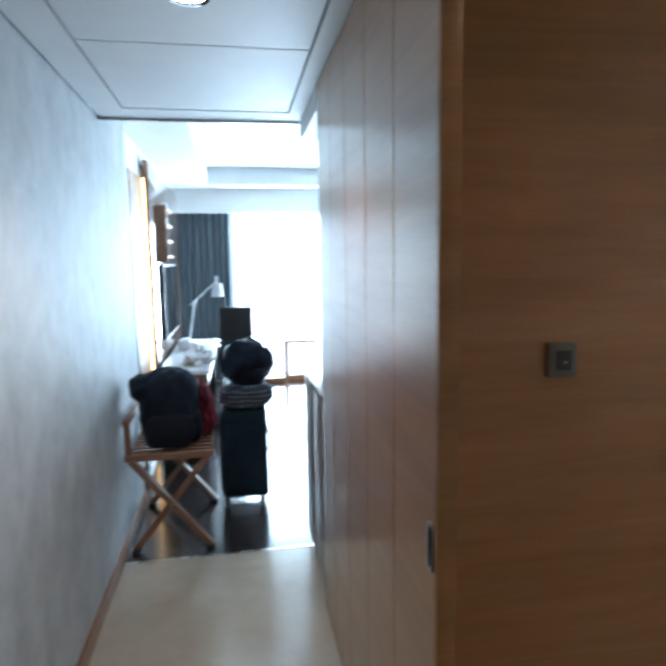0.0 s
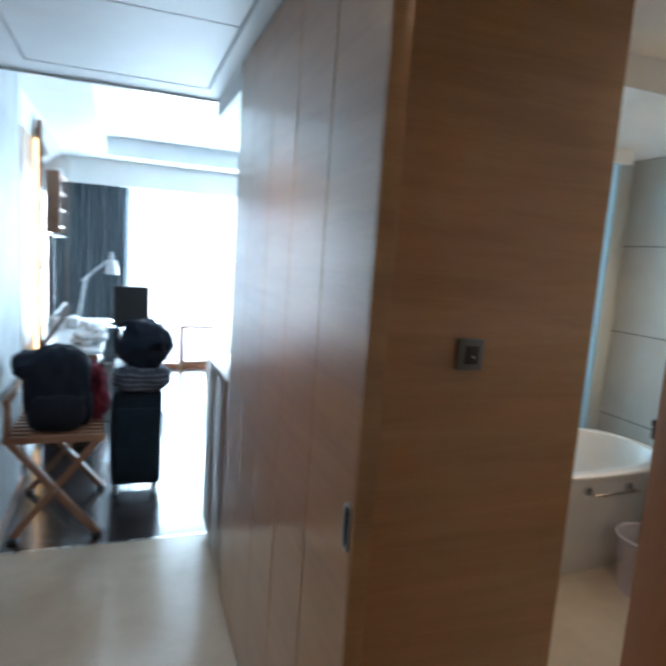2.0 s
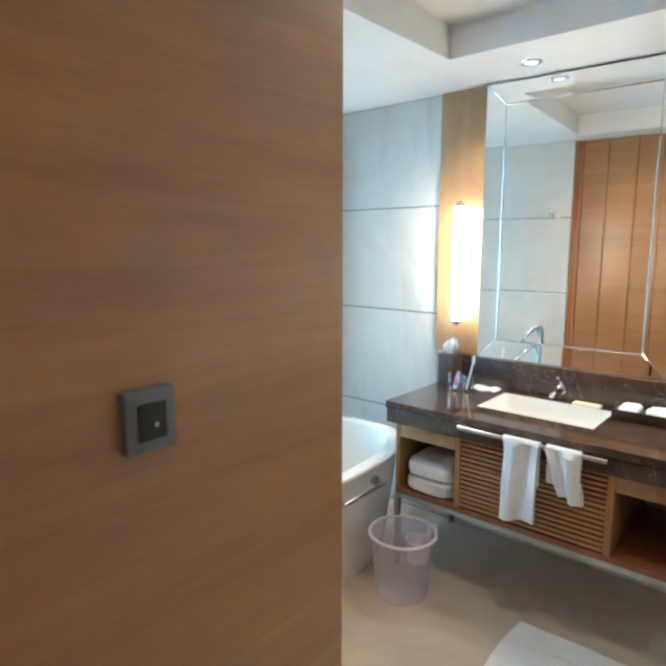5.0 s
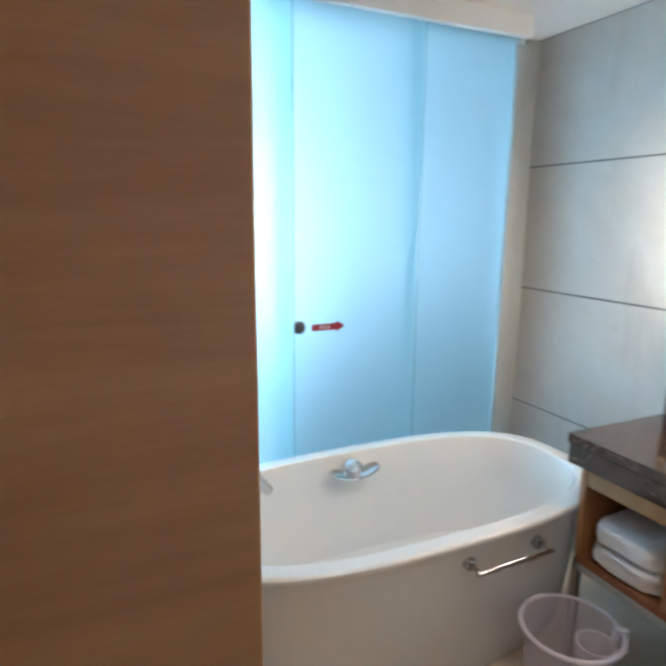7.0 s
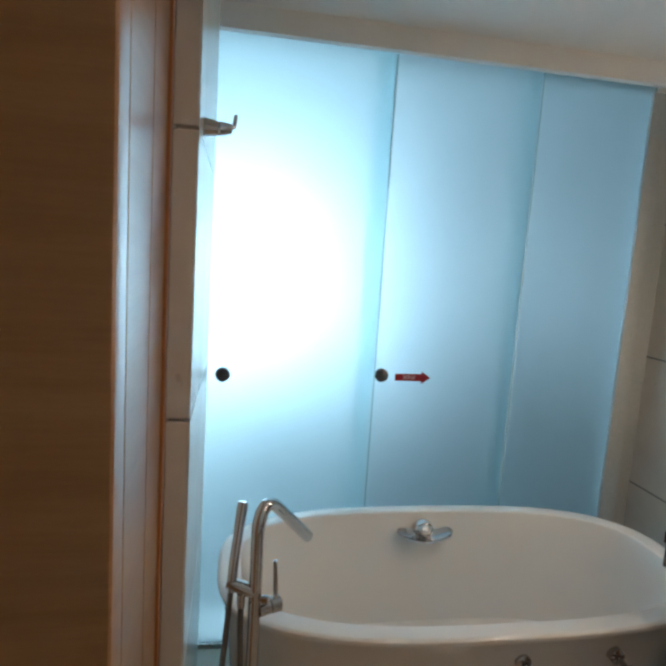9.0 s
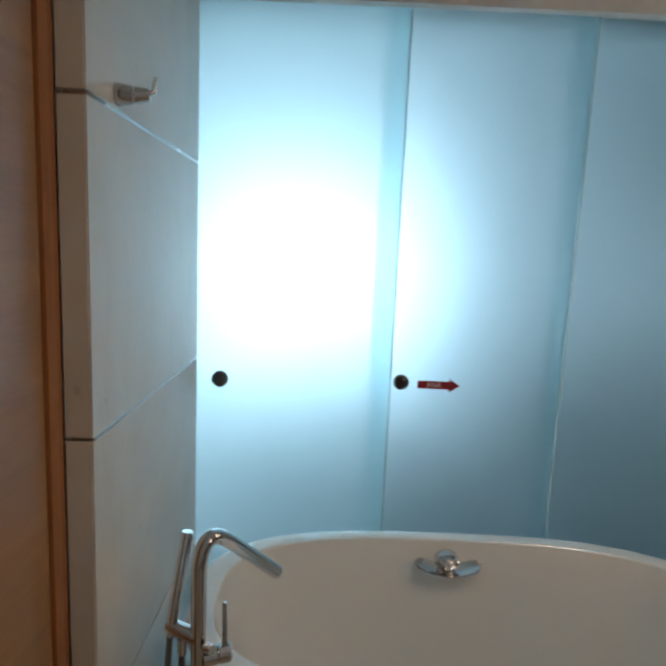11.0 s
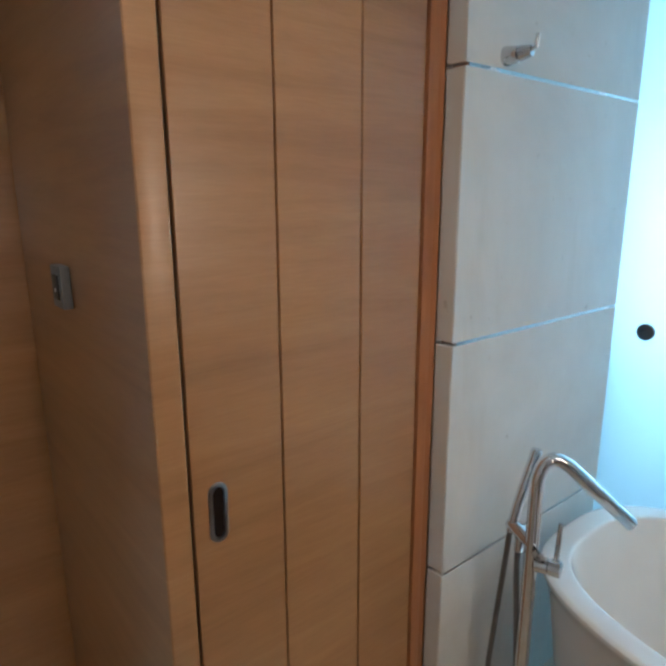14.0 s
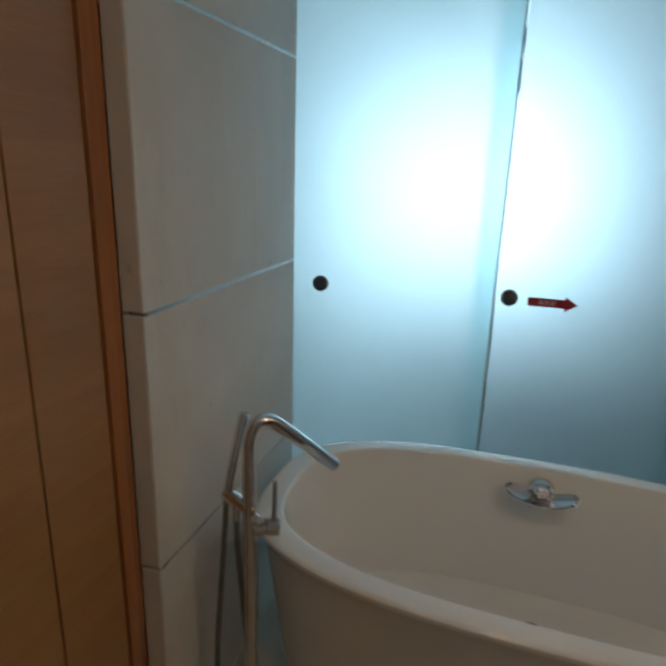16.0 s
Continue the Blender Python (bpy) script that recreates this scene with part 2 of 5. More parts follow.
M_PORCELAIN = varied("white_acrylic", (0.74, 0.735, 0.71), (0.77, 0.765, 0.745), 0.10, 2.0, bump=0.0, vary=0.03, coat=0.4, speck=0.0)
M_CHROME = varied("chrome", (0.60, 0.60, 0.61), (0.68, 0.68, 0.69), 0.045, 5.0, metal=1.0, bump=0.0, vary=0.02, speck=0.0)
# Chrome with the dark reflections of its surroundings put into the base colour.
M_CHROME_DARK = varied("chrome_dark_reflections", (0.40, 0.40, 0.41), (0.48, 0.48, 0.49), 0.06, 8.0, metal=1.0, bump=0.0, vary=0.04, speck=0.0)
M_STEEL = varied("brushed_steel", (0.50, 0.49, 0.47), (0.58, 0.57, 0.55), 0.28, 6.0, (1, 1, 1), 90, 0.02, 1.0)
M_DARKMETAL = varied("dark_knob_metal", (0.10, 0.10, 0.105), (0.20, 0.19, 0.185), 0.3, 20.0, metal=1.0, bump=0.0)
M_HOSE = varied("hose_grey", (0.17, 0.165, 0.16), (0.24, 0.23, 0.225), 0.32, 12.0, metal=1.0, bump=0.0)
M_PULL = varied("satin_pull_metal", (0.27, 0.27, 0.28), (0.34, 0.34, 0.35), 0.30, 20.0, metal=1.0, bump=0.0)
M_GREYPLASTIC = varied("grey_switch_plate", (0.13, 0.14, 0.15), (0.17, 0.18, 0.19), 0.4, 20.0)
M_FROST = frosted("frosted_glass", 0.14)
M_FROST_FRONT = frosted("frosted_front_glass", 0.30, (0.475, 0.60, 0.615))
M_GREENEDGE = milky("green_glass_edge", (0.66, 0.88, 0.88), 0.45)
M_OVERLAP = thin_glass("overlap_lightening_glass", (0.84, 0.94, 0.955), 0.3)
M_TUMBLER = thin_glass("tumbler_glass", (0.975, 0.985, 0.99))
M_PLAID = plaid("plaid_cloth")
M_CLEAR = glass("clear_glass", (0.96, 0.98, 0.98))
M_MIRROR = varied("mirror_silver", (0.90, 0.92, 0.92), (0.91, 0.93, 0.93), 0.012, 1.0, metal=1.0, bump=0.0, vary=0.01, speck=0.0)
M_TOWEL = varied("white_terry", (0.74, 0.75, 0.76), (0.82, 0.83, 0.84), 0.95, 12.0, (1, 1, 1), 240, 0.6)
M_LINEN = varied("white_linen", (0.74, 0.75, 0.77), (0.80, 0.81, 0.83), 0.85, 4.0, (1, 1, 1), 150, 0.2)
M_NAVY = varied("navy_nylon", (0.008, 0.012, 0.022), (0.018, 0.024, 0.040), 0.7, 8.0, (1, 1, 1), 200, 0.3, spec=0.2)
M_SUITCASE = varied("blue_suitcase_cloth", (0.010, 0.024, 0.040), (0.020, 0.042, 0.065), 0.65, 8.0, (1, 1, 1), 220, 0.3, spec=0.2)
M_BLACK = varied("black_plastic", (0.012, 0.012, 0.013), (0.022, 0.022, 0.024), 0.35, 10.0)
M_RED = varied("crimson_cloth", (0.16, 0.015, 0.035), (0.26, 0.03, 0.06), 0.8, 8.0, (1, 1, 1), 120, 0.3)
M_CURTAIN = varied("slate_curtain", (0.10, 0.13, 0.15), (0.15, 0.18, 0.20), 0.85, 4.0, (6, 1, 1), 100, 0.3)
M_WHITE = varied("white_enamel", (0.76, 0.77, 0.78), (0.82, 0.83, 0.84), 0.3, 6.0)
M_STICKER = varied("red_sticker", (0.30, 0.012, 0.022), (0.36, 0.02, 0.03), 0.45, 20.0)
M_STICKERWHITE = varied("white_print", (0.76, 0.76, 0.76), (0.82, 0.82, 0.82), 0.5, 20.0)
M_BIN = milky("lilac_plastic", (0.86, 0.83, 0.92), 0.80)
M_BIN_RIM = milky("lilac_rim_plastic", (0.86, 0.84, 0.91), 0.5)
M_SCREEN = varied("tv_screen", (0.006, 0.008, 0.01), (0.01, 0.012, 0.014), 0.08, 2.0, bump=0.0)
M_TUBE = glowing("lamp_tube", (1.0, 0.79, 0.53), 14.0)
M_LED = glowing("led_strip", (1.0, 0.62, 0.24), 5.0)
M_DOWN = glowing("downlight_lens", (1.0, 0.83, 0.6), 14.0)
M_DOWN_DIM = glowing("dim_downlight_lens", (1.0, 0.86, 0.68), 0.5)
M_SHEER = milky("sheer_voile", (0.85, 0.87, 0.88))
M_HAZE = glowing("bright_haze", (0.86, 0.95, 1.0), 5.0)
M_PANEL_GLOSS = varied("glossy_brown_panel", (0.13, 0.075, 0.05), (0.17, 0.10, 0.068), 0.16, 1.2, (1, 1, 10), 12, 0.0, coat=0.8)
M_WALNUT = varied("walnut_wall", (0.055, 0.034, 0.024), (0.085, 0.052, 0.036), 0.4, 1.2, (1, 1, 10), 12, 0.05)


# ---- mesh helpers ----
def box(bm, x0, x1, y0, y1, z0, z1, bevel=0.0, seg=2):
    r = bmesh.ops.create_cube(bm, size=1.0)
    for v in r["verts"]:
        v.co = Vector(((x0 + x1) / 2 + v.co.x * (x1 - x0), (y0 + y1) / 2 + v.co.y * (y1 - y0), (z0 + z1) / 2 + v.co.z * (z1 - z0)))
    if bevel:
        edges = list({e for v in r["verts"] for e in v.link_edges})
        bmesh.ops.bevel(bm, geom=edges, offset=bevel, segments=seg, affect="EDGES", profile=0.6)
    return bm


def boxed(*a, **k):
    return box(bmesh.new(), *a, **k)


def tube(bm, pts, r, seg=14, caps=True):
    """A round bar swept along the points; r is one radius or one for each point."""
    pts = [Vector(p) for p in pts]
    rs = r if isinstance(r, (list, tuple)) else [r] * len(pts)
    rings, side = [], None
    for i, p in enumerate(pts):
        d = (pts[min(i + 1, len(pts) - 1)] - pts[max(i - 1, 0)]).normalized()
        if side is None:
            side = d.orthogonal().normalized()
        side = (side - d * side.dot(d)).normalized()
        up = d.cross(side)
        rings.append([bm.verts.new(p + rs[i] * (math.cos(a) * side + math.sin(a) * up)) for a in [k * math.tau / seg for k in range(seg)]])
    for a, b in zip(rings, rings[1:]):
        for k in range(seg):
            bm.faces.new((a[k], a[(k + 1) % seg], b[(k + 1) % seg], b[k]))
    if caps:
        bm.faces.new(rings[0][::-1])
        bm.faces.new(rings[-1])
    return bm


def tubed(pts, r, seg=14):
    return tube(bmesh.new(), pts, r, seg)


def arc(a, b, c, n=8):
    """Points of a soft bend from a to c with its corner at b."""
    a, b, c = Vector(a), Vector(b), Vector(c)
    return [(1 - t) ** 2 * a + 2 * t * (1 - t) * b + t * t * c for t in [i / n for i in range(n + 1)]]


def lathe(bm, profile, x, y, seg=32):
    rings = []
    for r, z in profile:
        rings.append([bm.verts.new((x + r * math.cos(k * math.tau / seg), y + r * math.sin(k * math.tau / seg), z)) for k in range(seg)])
    for a, b in zip(rings, rings[1:]):
        for k in range(seg):
            bm.faces.new((a[k], a[(k + 1) % seg], b[(k + 1) % seg], b[k]))
    return bm, rings


def sheet(fn, nu, nv, thick=0.0):
    """A surface fn(u, v) over the unit square, given a thickness by a second side."""
    bm = bmesh.new()
    g = [[bm.verts.new(fn(i / nu, j / nv)) for j in range(nv + 1)] for i in range(nu + 1)]
    for i in range(nu):
        for j in range(nv):
            bm.faces.new((g[i][j], g[i + 1][j], g[i + 1][j + 1], g[i][j + 1]))
    if thick:
        bm.normal_update()
        h = [[bm.verts.new(v.co + v.normal * thick) for v in row] for row in g]
        for i in range(nu):
            for j in range(nv):
                bm.faces.new((h[i][j], h[i][j + 1], h[i + 1][j + 1], h[i + 1][j]))
        for i in range(nu):
            for j in (0, nv):
                bm.faces.new((g[i][j], g[i + 1][j], h[i + 1][j], h[i][j]))
        for j in range(nv):
            for i in (0, nu):
                bm.faces.new((g[i][j], g[i][j + 1], h[i][j + 1], h[i][j]))
    return bm


def lump(cx, cy, cz, rx, ry, rz, power=2.6, wobble=0.06, seed=0, nu=40, nv=24, flat=0.85):
    """A stuffed soft body: a rounded block with dents and a flattened base."""
    def f(c, p):
        return math.copysign(abs(c) ** (2 / p), c)
    bm = bmesh.new()
    rows = []
    for j in range(nv + 1):
        b = -math.pi / 2 + math.pi * j / nv
        row = []
        for i in range(nu):
            a = math.tau * i / nu
            p = Vector((f(math.cos(b), power) * f(math.cos(a), power), f(math.cos(b), power) * f(math.sin(a), power), f(math.sin(b), power)))
            w = 1 + wobble * (noise.noise(p * 1.7 + Vector((seed, seed * 2, 0))) + 0.5 * noise.noise(p * 4.3 + Vector((0, seed, 5))))
            z = max(p.z * w, -flat)
            row.append(bm.verts.new((cx + rx * p.x * w, cy + ry * p.y * w, cz + rz * z)))
        rows.append(row)
    for a, b in zip(rows, rows[1:]):
        for i in range(nu):
            bm.faces.new((a[i], a[(i + 1) % nu], b[(i + 1) % nu], b[i]))
    bmesh.ops.remove_doubles(bm, verts=bm.verts, dist=0.0005)
    return bm


def made(name, bm, mat):
    bmesh.ops.recalc_face_normals(bm, faces=bm.faces)
    me = bpy.data.meshes.new(name)
    bm.to_mesh(me)
    bm.free()
    me.materials.append(mat)
    me.set_sharp_from_angle(angle=radians(35))
    for p in me.polygons:
        p.use_smooth = True
    return new(name, me)


def thing(name, x, y, z, label, category, group="", kind=""):
    ob = new(name)
    ob.empty_display_size = 0.05
    ob.matrix_basis = pose(x, y, z)
    return tagged(ob, label, category, group, kind)


def part(name, bm, mat, parent, label=""):
    ob = made(name, bm, mat)
    ob.parent = parent
    if parent.type == "EMPTY":
        ob.matrix_parent_inverse = parent.matrix_basis.inverted()
    if label:
        ob["label"] = label
    return ob


def single(name, bm, mat, label, category, group="", kind=""):
    return tagged(made(name, bm, mat), label, category, group, kind)


def setting(name, bm, mat, label, category):
    return single(name, bm, mat, label, category, "", "structure")


def piece(name, bm, mat, parent):
    ob = made(name, bm, mat)
    ob.parent = parent
    return ob


# ---- plan ----
LEFT, RIGHT = 0.594, 1.66      # corridor walls
CEIL = 2.350                   # corridor ceiling
BCEIL = 2.374                   # bathroom ceiling
SLAB = 2.342                   # wood-clad wall inside the bathroom entry
TILE_X, TILE_Y = 2.501, 3.037  # corner of the stone wall by the bath
VAN_X = 4.457                  # vanity wall
GLASS_Y = 3.945                 # frosted sliding panels
WIN_Y = 8.75                   # bedroom window wall

# ---- floors ----
setting("floor_hall", boxed(LEFT - 0.15, RIGHT, -0.4, 4.066, -0.08, 0.0), M_FLOOR, "polished cream marble floor of the entry corridor", "floor")
bath_floor = setting("floor_bath", boxed(RIGHT, VAN_X + 0.12, 0.8, 3.935, -0.08, 0.0), M_FLOOR, "polished cream marble bathroom floor", "floor")
setting("floor_bedroom", boxed(LEFT - 0.15, 4.7, 4.2, WIN_Y + 0.3, -0.08, -0.001), M_DARKFLOOR, "glossy dark wood bedroom floor", "floor")
setting("floor_beside_glass", boxed(RIGHT, VAN_X + 0.12, 3.935, 4.2, -0.08, -0.001), M_DARKFLOOR, "glossy dark wood floor along the glass doors", "floor")
setting("floor_niche", boxed(LEFT - 0.15, RIGHT, 4.081, 4.2, -0.08, -0.001), M_DARKFLOOR, "glossy dark wood floor at the threshold", "floor")
setting("threshold", boxed(LEFT, RIGHT + 0.02, 4.066, 4.081, -0.08, 0.003), M_STEEL, "thin steel threshold strip between marble and wood", "threshold")

# ---- corridor walls ----
setting("wall_west_bedroom", boxed(0.40, 0.53, 4.9, WIN_Y, 0.0, 2.9), M_PAINT, "white bedroom wall behind the desk", "wall")
setting("wall_west", boxed(LEFT - 0.15, LEFT, -0.4, 4.9, 0.0, 2.9), M_PLASTER, "grey brushed plaster wall with a soft sheen", "wall")
setting("wall_entry", boxed(LEFT, 1.79, -0.5, -0.4, 0.0, 2.6), M_PAINT, "plain white wall behind the entry", "wall")
setting("wall_foyer", boxed(1.69, 1.79, -0.4, 1.3845, 0.0, 2.5), M_PLASTER, "grey plaster wall beside the bathroom entry", "wall")
setting("baseboard", boxed(LEFT, LEFT + 0.014, -0.4, 4.9, 0.0, 0.085, bevel=0.003), M_WOOD_TRIM, "low reddish wooden baseboard along the plaster wall", "baseboard")
setting("baseboard", boxed(0.53, 0.544, 4.95, 8.45, 0.0, 0.085, bevel=0.003), M_WOOD_DARK, "dark baseboard along the bedroom wall", "baseboard")
jamb = thing("door_1", 1.74, 1.42, 0, "honey wooden casing of the bathroom entry", "door frame", "", "structure")
part("casing", boxed(1.683, 1.80, 1.386, 1.448, 0.0, BCEIL, bevel=0.003), M_WOOD_STILE, jamb)
part("edge_strip", boxed(1.684, 1.6895, 1.362, 1.3845, 0.0, CEIL, bevel=0.004), M_PAINT, jamb, "white painted edge strip")

# ---- corridor ceiling with access panels ----
cb = bmesh.new()
box(cb, LEFT + 0.012, 0.745, -0.4, 4.18, CEIL, CEIL + 0.05)
box(cb, 1.55, RIGHT + 0.3, -0.4, 3.45, CEIL, CEIL + 0.05)
box(cb, 1.55, RIGHT, 3.45, 4.18, CEIL, CEIL + 0.05)
box(cb, 0.755, 1.54, 3.14, 3.985, CEIL + 0.002, CEIL + 0.05)
box(cb, 0.755, 1.54, 1.2, 3.13, CEIL + 0.002, CEIL + 0.05)
box(cb, 0.755, 1.54, -0.4, 1.19, CEIL + 0.002, CEIL + 0.05)
box(cb, 0.745, 1.55, 3.995, 4.18, CEIL, CEIL + 0.05)
box(cb, LEFT, RIGHT + 0.3, -0.4, 4.18, CEIL + 0.05, CEIL + 0.08)
box(cb, LEFT, RIGHT, 4.155, 4.18, CEIL + 0.05, 2.8)
setting("ceiling", cb, M_CEIL, "white corridor ceiling with flush access panels and thin shadow gaps", "ceiling")
setting("trim", boxed(LEFT, RIGHT - 0.02, 4.181, 4.188, CEIL - 0.012, CEIL + 0.02), M_STEEL, "dark shadow trim at the end of the corridor ceiling", "trim")
setting("bulkhead", boxed(1.625, 2.44, 3.49, 4.18, 2.255, 2.8), M_CEIL, "white bulkhead over the minibar", "bulkhead")


def downlight(x, y, z, r=0.05, lit=True):
    d = thing("downlight", x, y, z, "small recessed ceiling downlight with a chrome ring", "downlight", "recessed downlights")
    bm, rings = lathe(bmesh.new(), [(r * 0.72, z + 0.004), (r * 0.78, z - 0.006), (r, z - 0.006), (r * 1.06, z - 0.001), (r * 1.06, z + 0.004)], x, y, 28)
    part("ring", bm, M_CHROME, d)
    bm, rings = lathe(bmesh.new(), [(r * 0.72, z + 0.003), (r * 0.5, z - 0.006), (0.002, z - 0.010)], x, y, 28)
    part("lens", bm, M_DOWN if lit else M_DOWN_DIM, d, "glowing warm lens" if lit else "faintly glowing lens")


downlight(1.15, 2.76, CEIL, 0.06)
downlight(4.22, 2.72, BCEIL, 0.045, False)

# ---- sliding door leaf along the corridor ----
LX0, LX1 = 1.614, 1.655
leaf = thing("sliding_door", LX0, 2.75, 0, "tall sliding door of honey veneer boards with a recessed steel pull", "door")
part("backing", boxed(LX0 + 0.012, LX1, 2.026, 3.471, 0.012, 2.342), M_GAP, leaf)
for i in range(5):
    y0 = 2.026 + i * 0.289
    part("board", boxed(LX0, LX0 + 0.012, y0 + 0.0025, y0 + 0.2865, 0.012, 2.342, bevel=0.0015, seg=1), M_WOOD, leaf)
part("back_face", boxed(LX1 + 0.0003, LX1 + 0.004, 2.026, 3.471, 0.012, 2.342), M_WOOD, leaf)
part("edge", boxed(LX0, LX1, 2.018, 2.026, 0.012, 2.342, bevel=0.002), M_WOOD, leaf)
part("edge", boxed(LX0, LX1, 3.471, 3.479, 0.012, 2.342, bevel=0.002), M_WOOD_DARK, leaf)


def flush_pull(parent, x, y, z0, z1, out):
    """A recessed oval pull: a steel rim round a flat face coloured dark for the recess's shade."""
    w, zc = 0.019, (z0 + z1) / 2
    loop = []
    for k in range(32):
        a = math.tau * k / 32
        loop.append((w * math.cos(a), (zc - z0 - w) * (1 if math.sin(a) >= 0 else -1) + w * math.sin(a)))
    bm = bmesh.new()
    rings = []
    for s, d in ((1.0, 0.0), (1.0, 0.003), (0.9, 0.004), (0.62, 0.004), (0.58, 0.001)):
        rings.append([bm.verts.new((x + out * d, y + dy * s, zc + dz * (1 - (1 - s) * 0.35))) for dy, dz in loop])
    for a, b in zip(rings, rings[1:]):
        for k in range(32):
            bm.faces.new((a[k], a[(k + 1) % 32], b[(k + 1) % 32], b[k]))
    pull = part("pull", bm, M_PULL, parent, "brushed steel flush pull")
    # flat near-black face: the shade inside the pull as colour
    bm = bmesh.new()
    bm.faces.new([bm.verts.new((x + out * 0.0012, y + dy * 0.6, zc + dz * 0.87)) for dy, dz in loop])
    part("recess_shade", bm, M_GAP, pull)


flush_pull(leaf, LX0, 2.05, 0.99, 1.096, -1)

# ---- wardrobe block between corridor and bathroom ----
SX = 2.485
slab = setting("wall_slab", boxed(1.662, SX, SLAB, SLAB + 0.050, 0.0, BCEIL, bevel=0.006, seg=3), M_WOOD, "wall clad in honey veneer with horizontal grain", "wall")
setting("wall_core", boxed(RIGHT, RIGHT + 0.05, SLAB + 0.0505, 3.48, 0.0, 2.5), M_WOOD, "plain wall behind the sliding door", "wall")
setting("wall_core_end", boxed(RIGHT + 0.05, 2.42, 3.42, 3.48, 0.0, 2.5), M_PAINT, "plain side wall of the minibar niche", "wall")
cupboard = thing("cupboard_door", 2.44, 2.69, 0, "honey veneer cupboard door in three boards with a recessed pull", "door")
part("backing", boxed(2.40, 2.434, 2.394, 3.0, 0.01, BCEIL - 0.002), M_GAP, cupboard)
for y0, y1 in ((2.4135, 2.603), (2.607, 2.802), (2.806, 2.977)):
    part("board", boxed(2.434, 2.447, y0, y1, 0.01, BCEIL - 0.004, bevel=0.0015, seg=1), M_WOOD, cupboard)
part("stile", boxed(2.434, 2.453, 2.981, 3.012, 0.01, BCEIL - 0.004, bevel=0.002), M_WOOD_STILE, cupboard, "reddish wooden stile")
flush_pull(cupboard, 2.447, 2.461, 0.912, 1.030, 1)
setting("trim", boxed(2.40, 2.449, 3.014, 3.0365, 0.0, BCEIL, bevel=0.002), M_WOOD_STILE, "slim wooden trim beside the stone wall", "trim")

switch = thing("light_switch", 2.057, SLAB, 1.35, "square grey wall switch on a veneer wall", "switch")
part("plate", boxed(2.019, 2.095, SLAB - 0.02, SLAB, 1.309, 1.396, bevel=0.004), M_GREYPLASTIC, switch)
part("rocker", boxed(2.036, 2.079, SLAB - 0.023, SLAB - 0.02, 1.327, 1.378, bevel=0.002), M_BLACK, switch, "dark inset rocker")
part("lamp", boxed(2.060, 2.064, SLAB - 0.0245, SLAB - 0.023, 1.344, 1.350), M_WHITE, switch, "tiny pilot light")

# ---- stone walls of the bathroom ----
ROWS_Z = (0.0, 0.600, 1.199, 1.794, BCEIL)


def stone_wall(name, x0, x1, y0, y1, label, out, along, joint=None):
    """A wall core with large stone slabs, one piece a row, parted by recessed joints."""
    core = setting(name, boxed(x0, x1, y0, y1, 0.0, BCEIL), joint or M_JOINT, label, "wall")
    for z0, z1 in zip(ROWS_Z, ROWS_Z[1:]):
        for a, b in along:
            if out[0]:
                xa, xb = (x1, x1 + 0.002) if out[0] > 0 else (x0 - 0.002, x0)
                bm = boxed(xa, xb, a, b, z0 + 0.004, z1 - 0.004, bevel=0.0008, seg=1)
            else:
                ya, yb = (y1, y1 + 0.002) if out[1] > 0 else (y0 - 0.002, y0)
                bm = boxed(a, b, ya, yb, z0 + 0.004, z1 - 0.004, bevel=0.0008, seg=1)
            piece("stone_slab", bm, M_STONE, core)
    return core


bathwall = stone_wall("wall_bath_stub", 2.455, TILE_X - 0.002, TILE_Y + 0.014, 3.82, "short wall of pale limestone slabs beside the bath", (1, 0), [(TILE_Y, 3.82)])
for z0, z1 in zip(ROWS_Z, ROWS_Z[1:]):
    piece("stone_slab", boxed(2.45, TILE_X - 0.0025, TILE_Y, TILE_Y + 0.013, z0 + 0.004, z1 - 0.004, bevel=0.002, seg=1), M_STONE, bathwall)
setting("wall_stub_back", boxed(2.41, 2.455, TILE_Y + 0.014, 3.82, 0.0, 2.5), M_PAINT, "plain back of the stone wall", "wall")
stone_wall("wall_vanity", VAN_X + 0.002, VAN_X + 0.12, 0.9, 4.2, "bathroom wall of pale limestone slabs", (-1, 0), [(0.9, 1.75), (1.755, 3.285), (3.29, 4.2)], M_JOINT_SHADED)
setting("wall_bath_near", boxed(1.79, VAN_X, 0.80, 0.90, 0.0, BCEIL), M_STONE, "pale limestone wall at the bathroom's near end", "wall")

# bathroom ceiling with a raised tray
cb = bmesh.new()
TX0, TX1, TY0, TY1, TZ = 2.70, 3.96, 1.35, 2.975, 2.51
box(cb, RIGHT + 0.02, TX0, 0.8, 3.03, BCEIL, BCEIL + 0.03)
box(cb, TX0, TX1, 0.8, TY0, BCEIL, BCEIL + 0.03)
box(cb, TX0, TX1, TY1, 3.03, BCEIL, BCEIL + 0.03)
box(cb, TX1, VAN_X + 0.12, 0.8, 3.03, BCEIL, BCEIL + 0.03)
box(cb, 2.44, VAN_X + 0.12, 3.03, 4.2, BCEIL, BCEIL + 0.03)
box(cb, TX0 - 0.03, TX0, TY0, TY1, BCEIL + 0.03, TZ)
box(cb, TX1, TX1 + 0.03, TY0, TY1, BCEIL + 0.03, TZ)
box(cb, TX0 - 0.03, TX1 + 0.03, TY0 - 0.03, TY0, BCEIL + 0.03, TZ)
box(cb, TX0 - 0.03, TX1 + 0.03, TY1, TY1 + 0.03, BCEIL + 0.03, TZ)
box(cb, RIGHT, VAN_X + 0.12, 0.8, 4.2, TZ, TZ + 0.03)
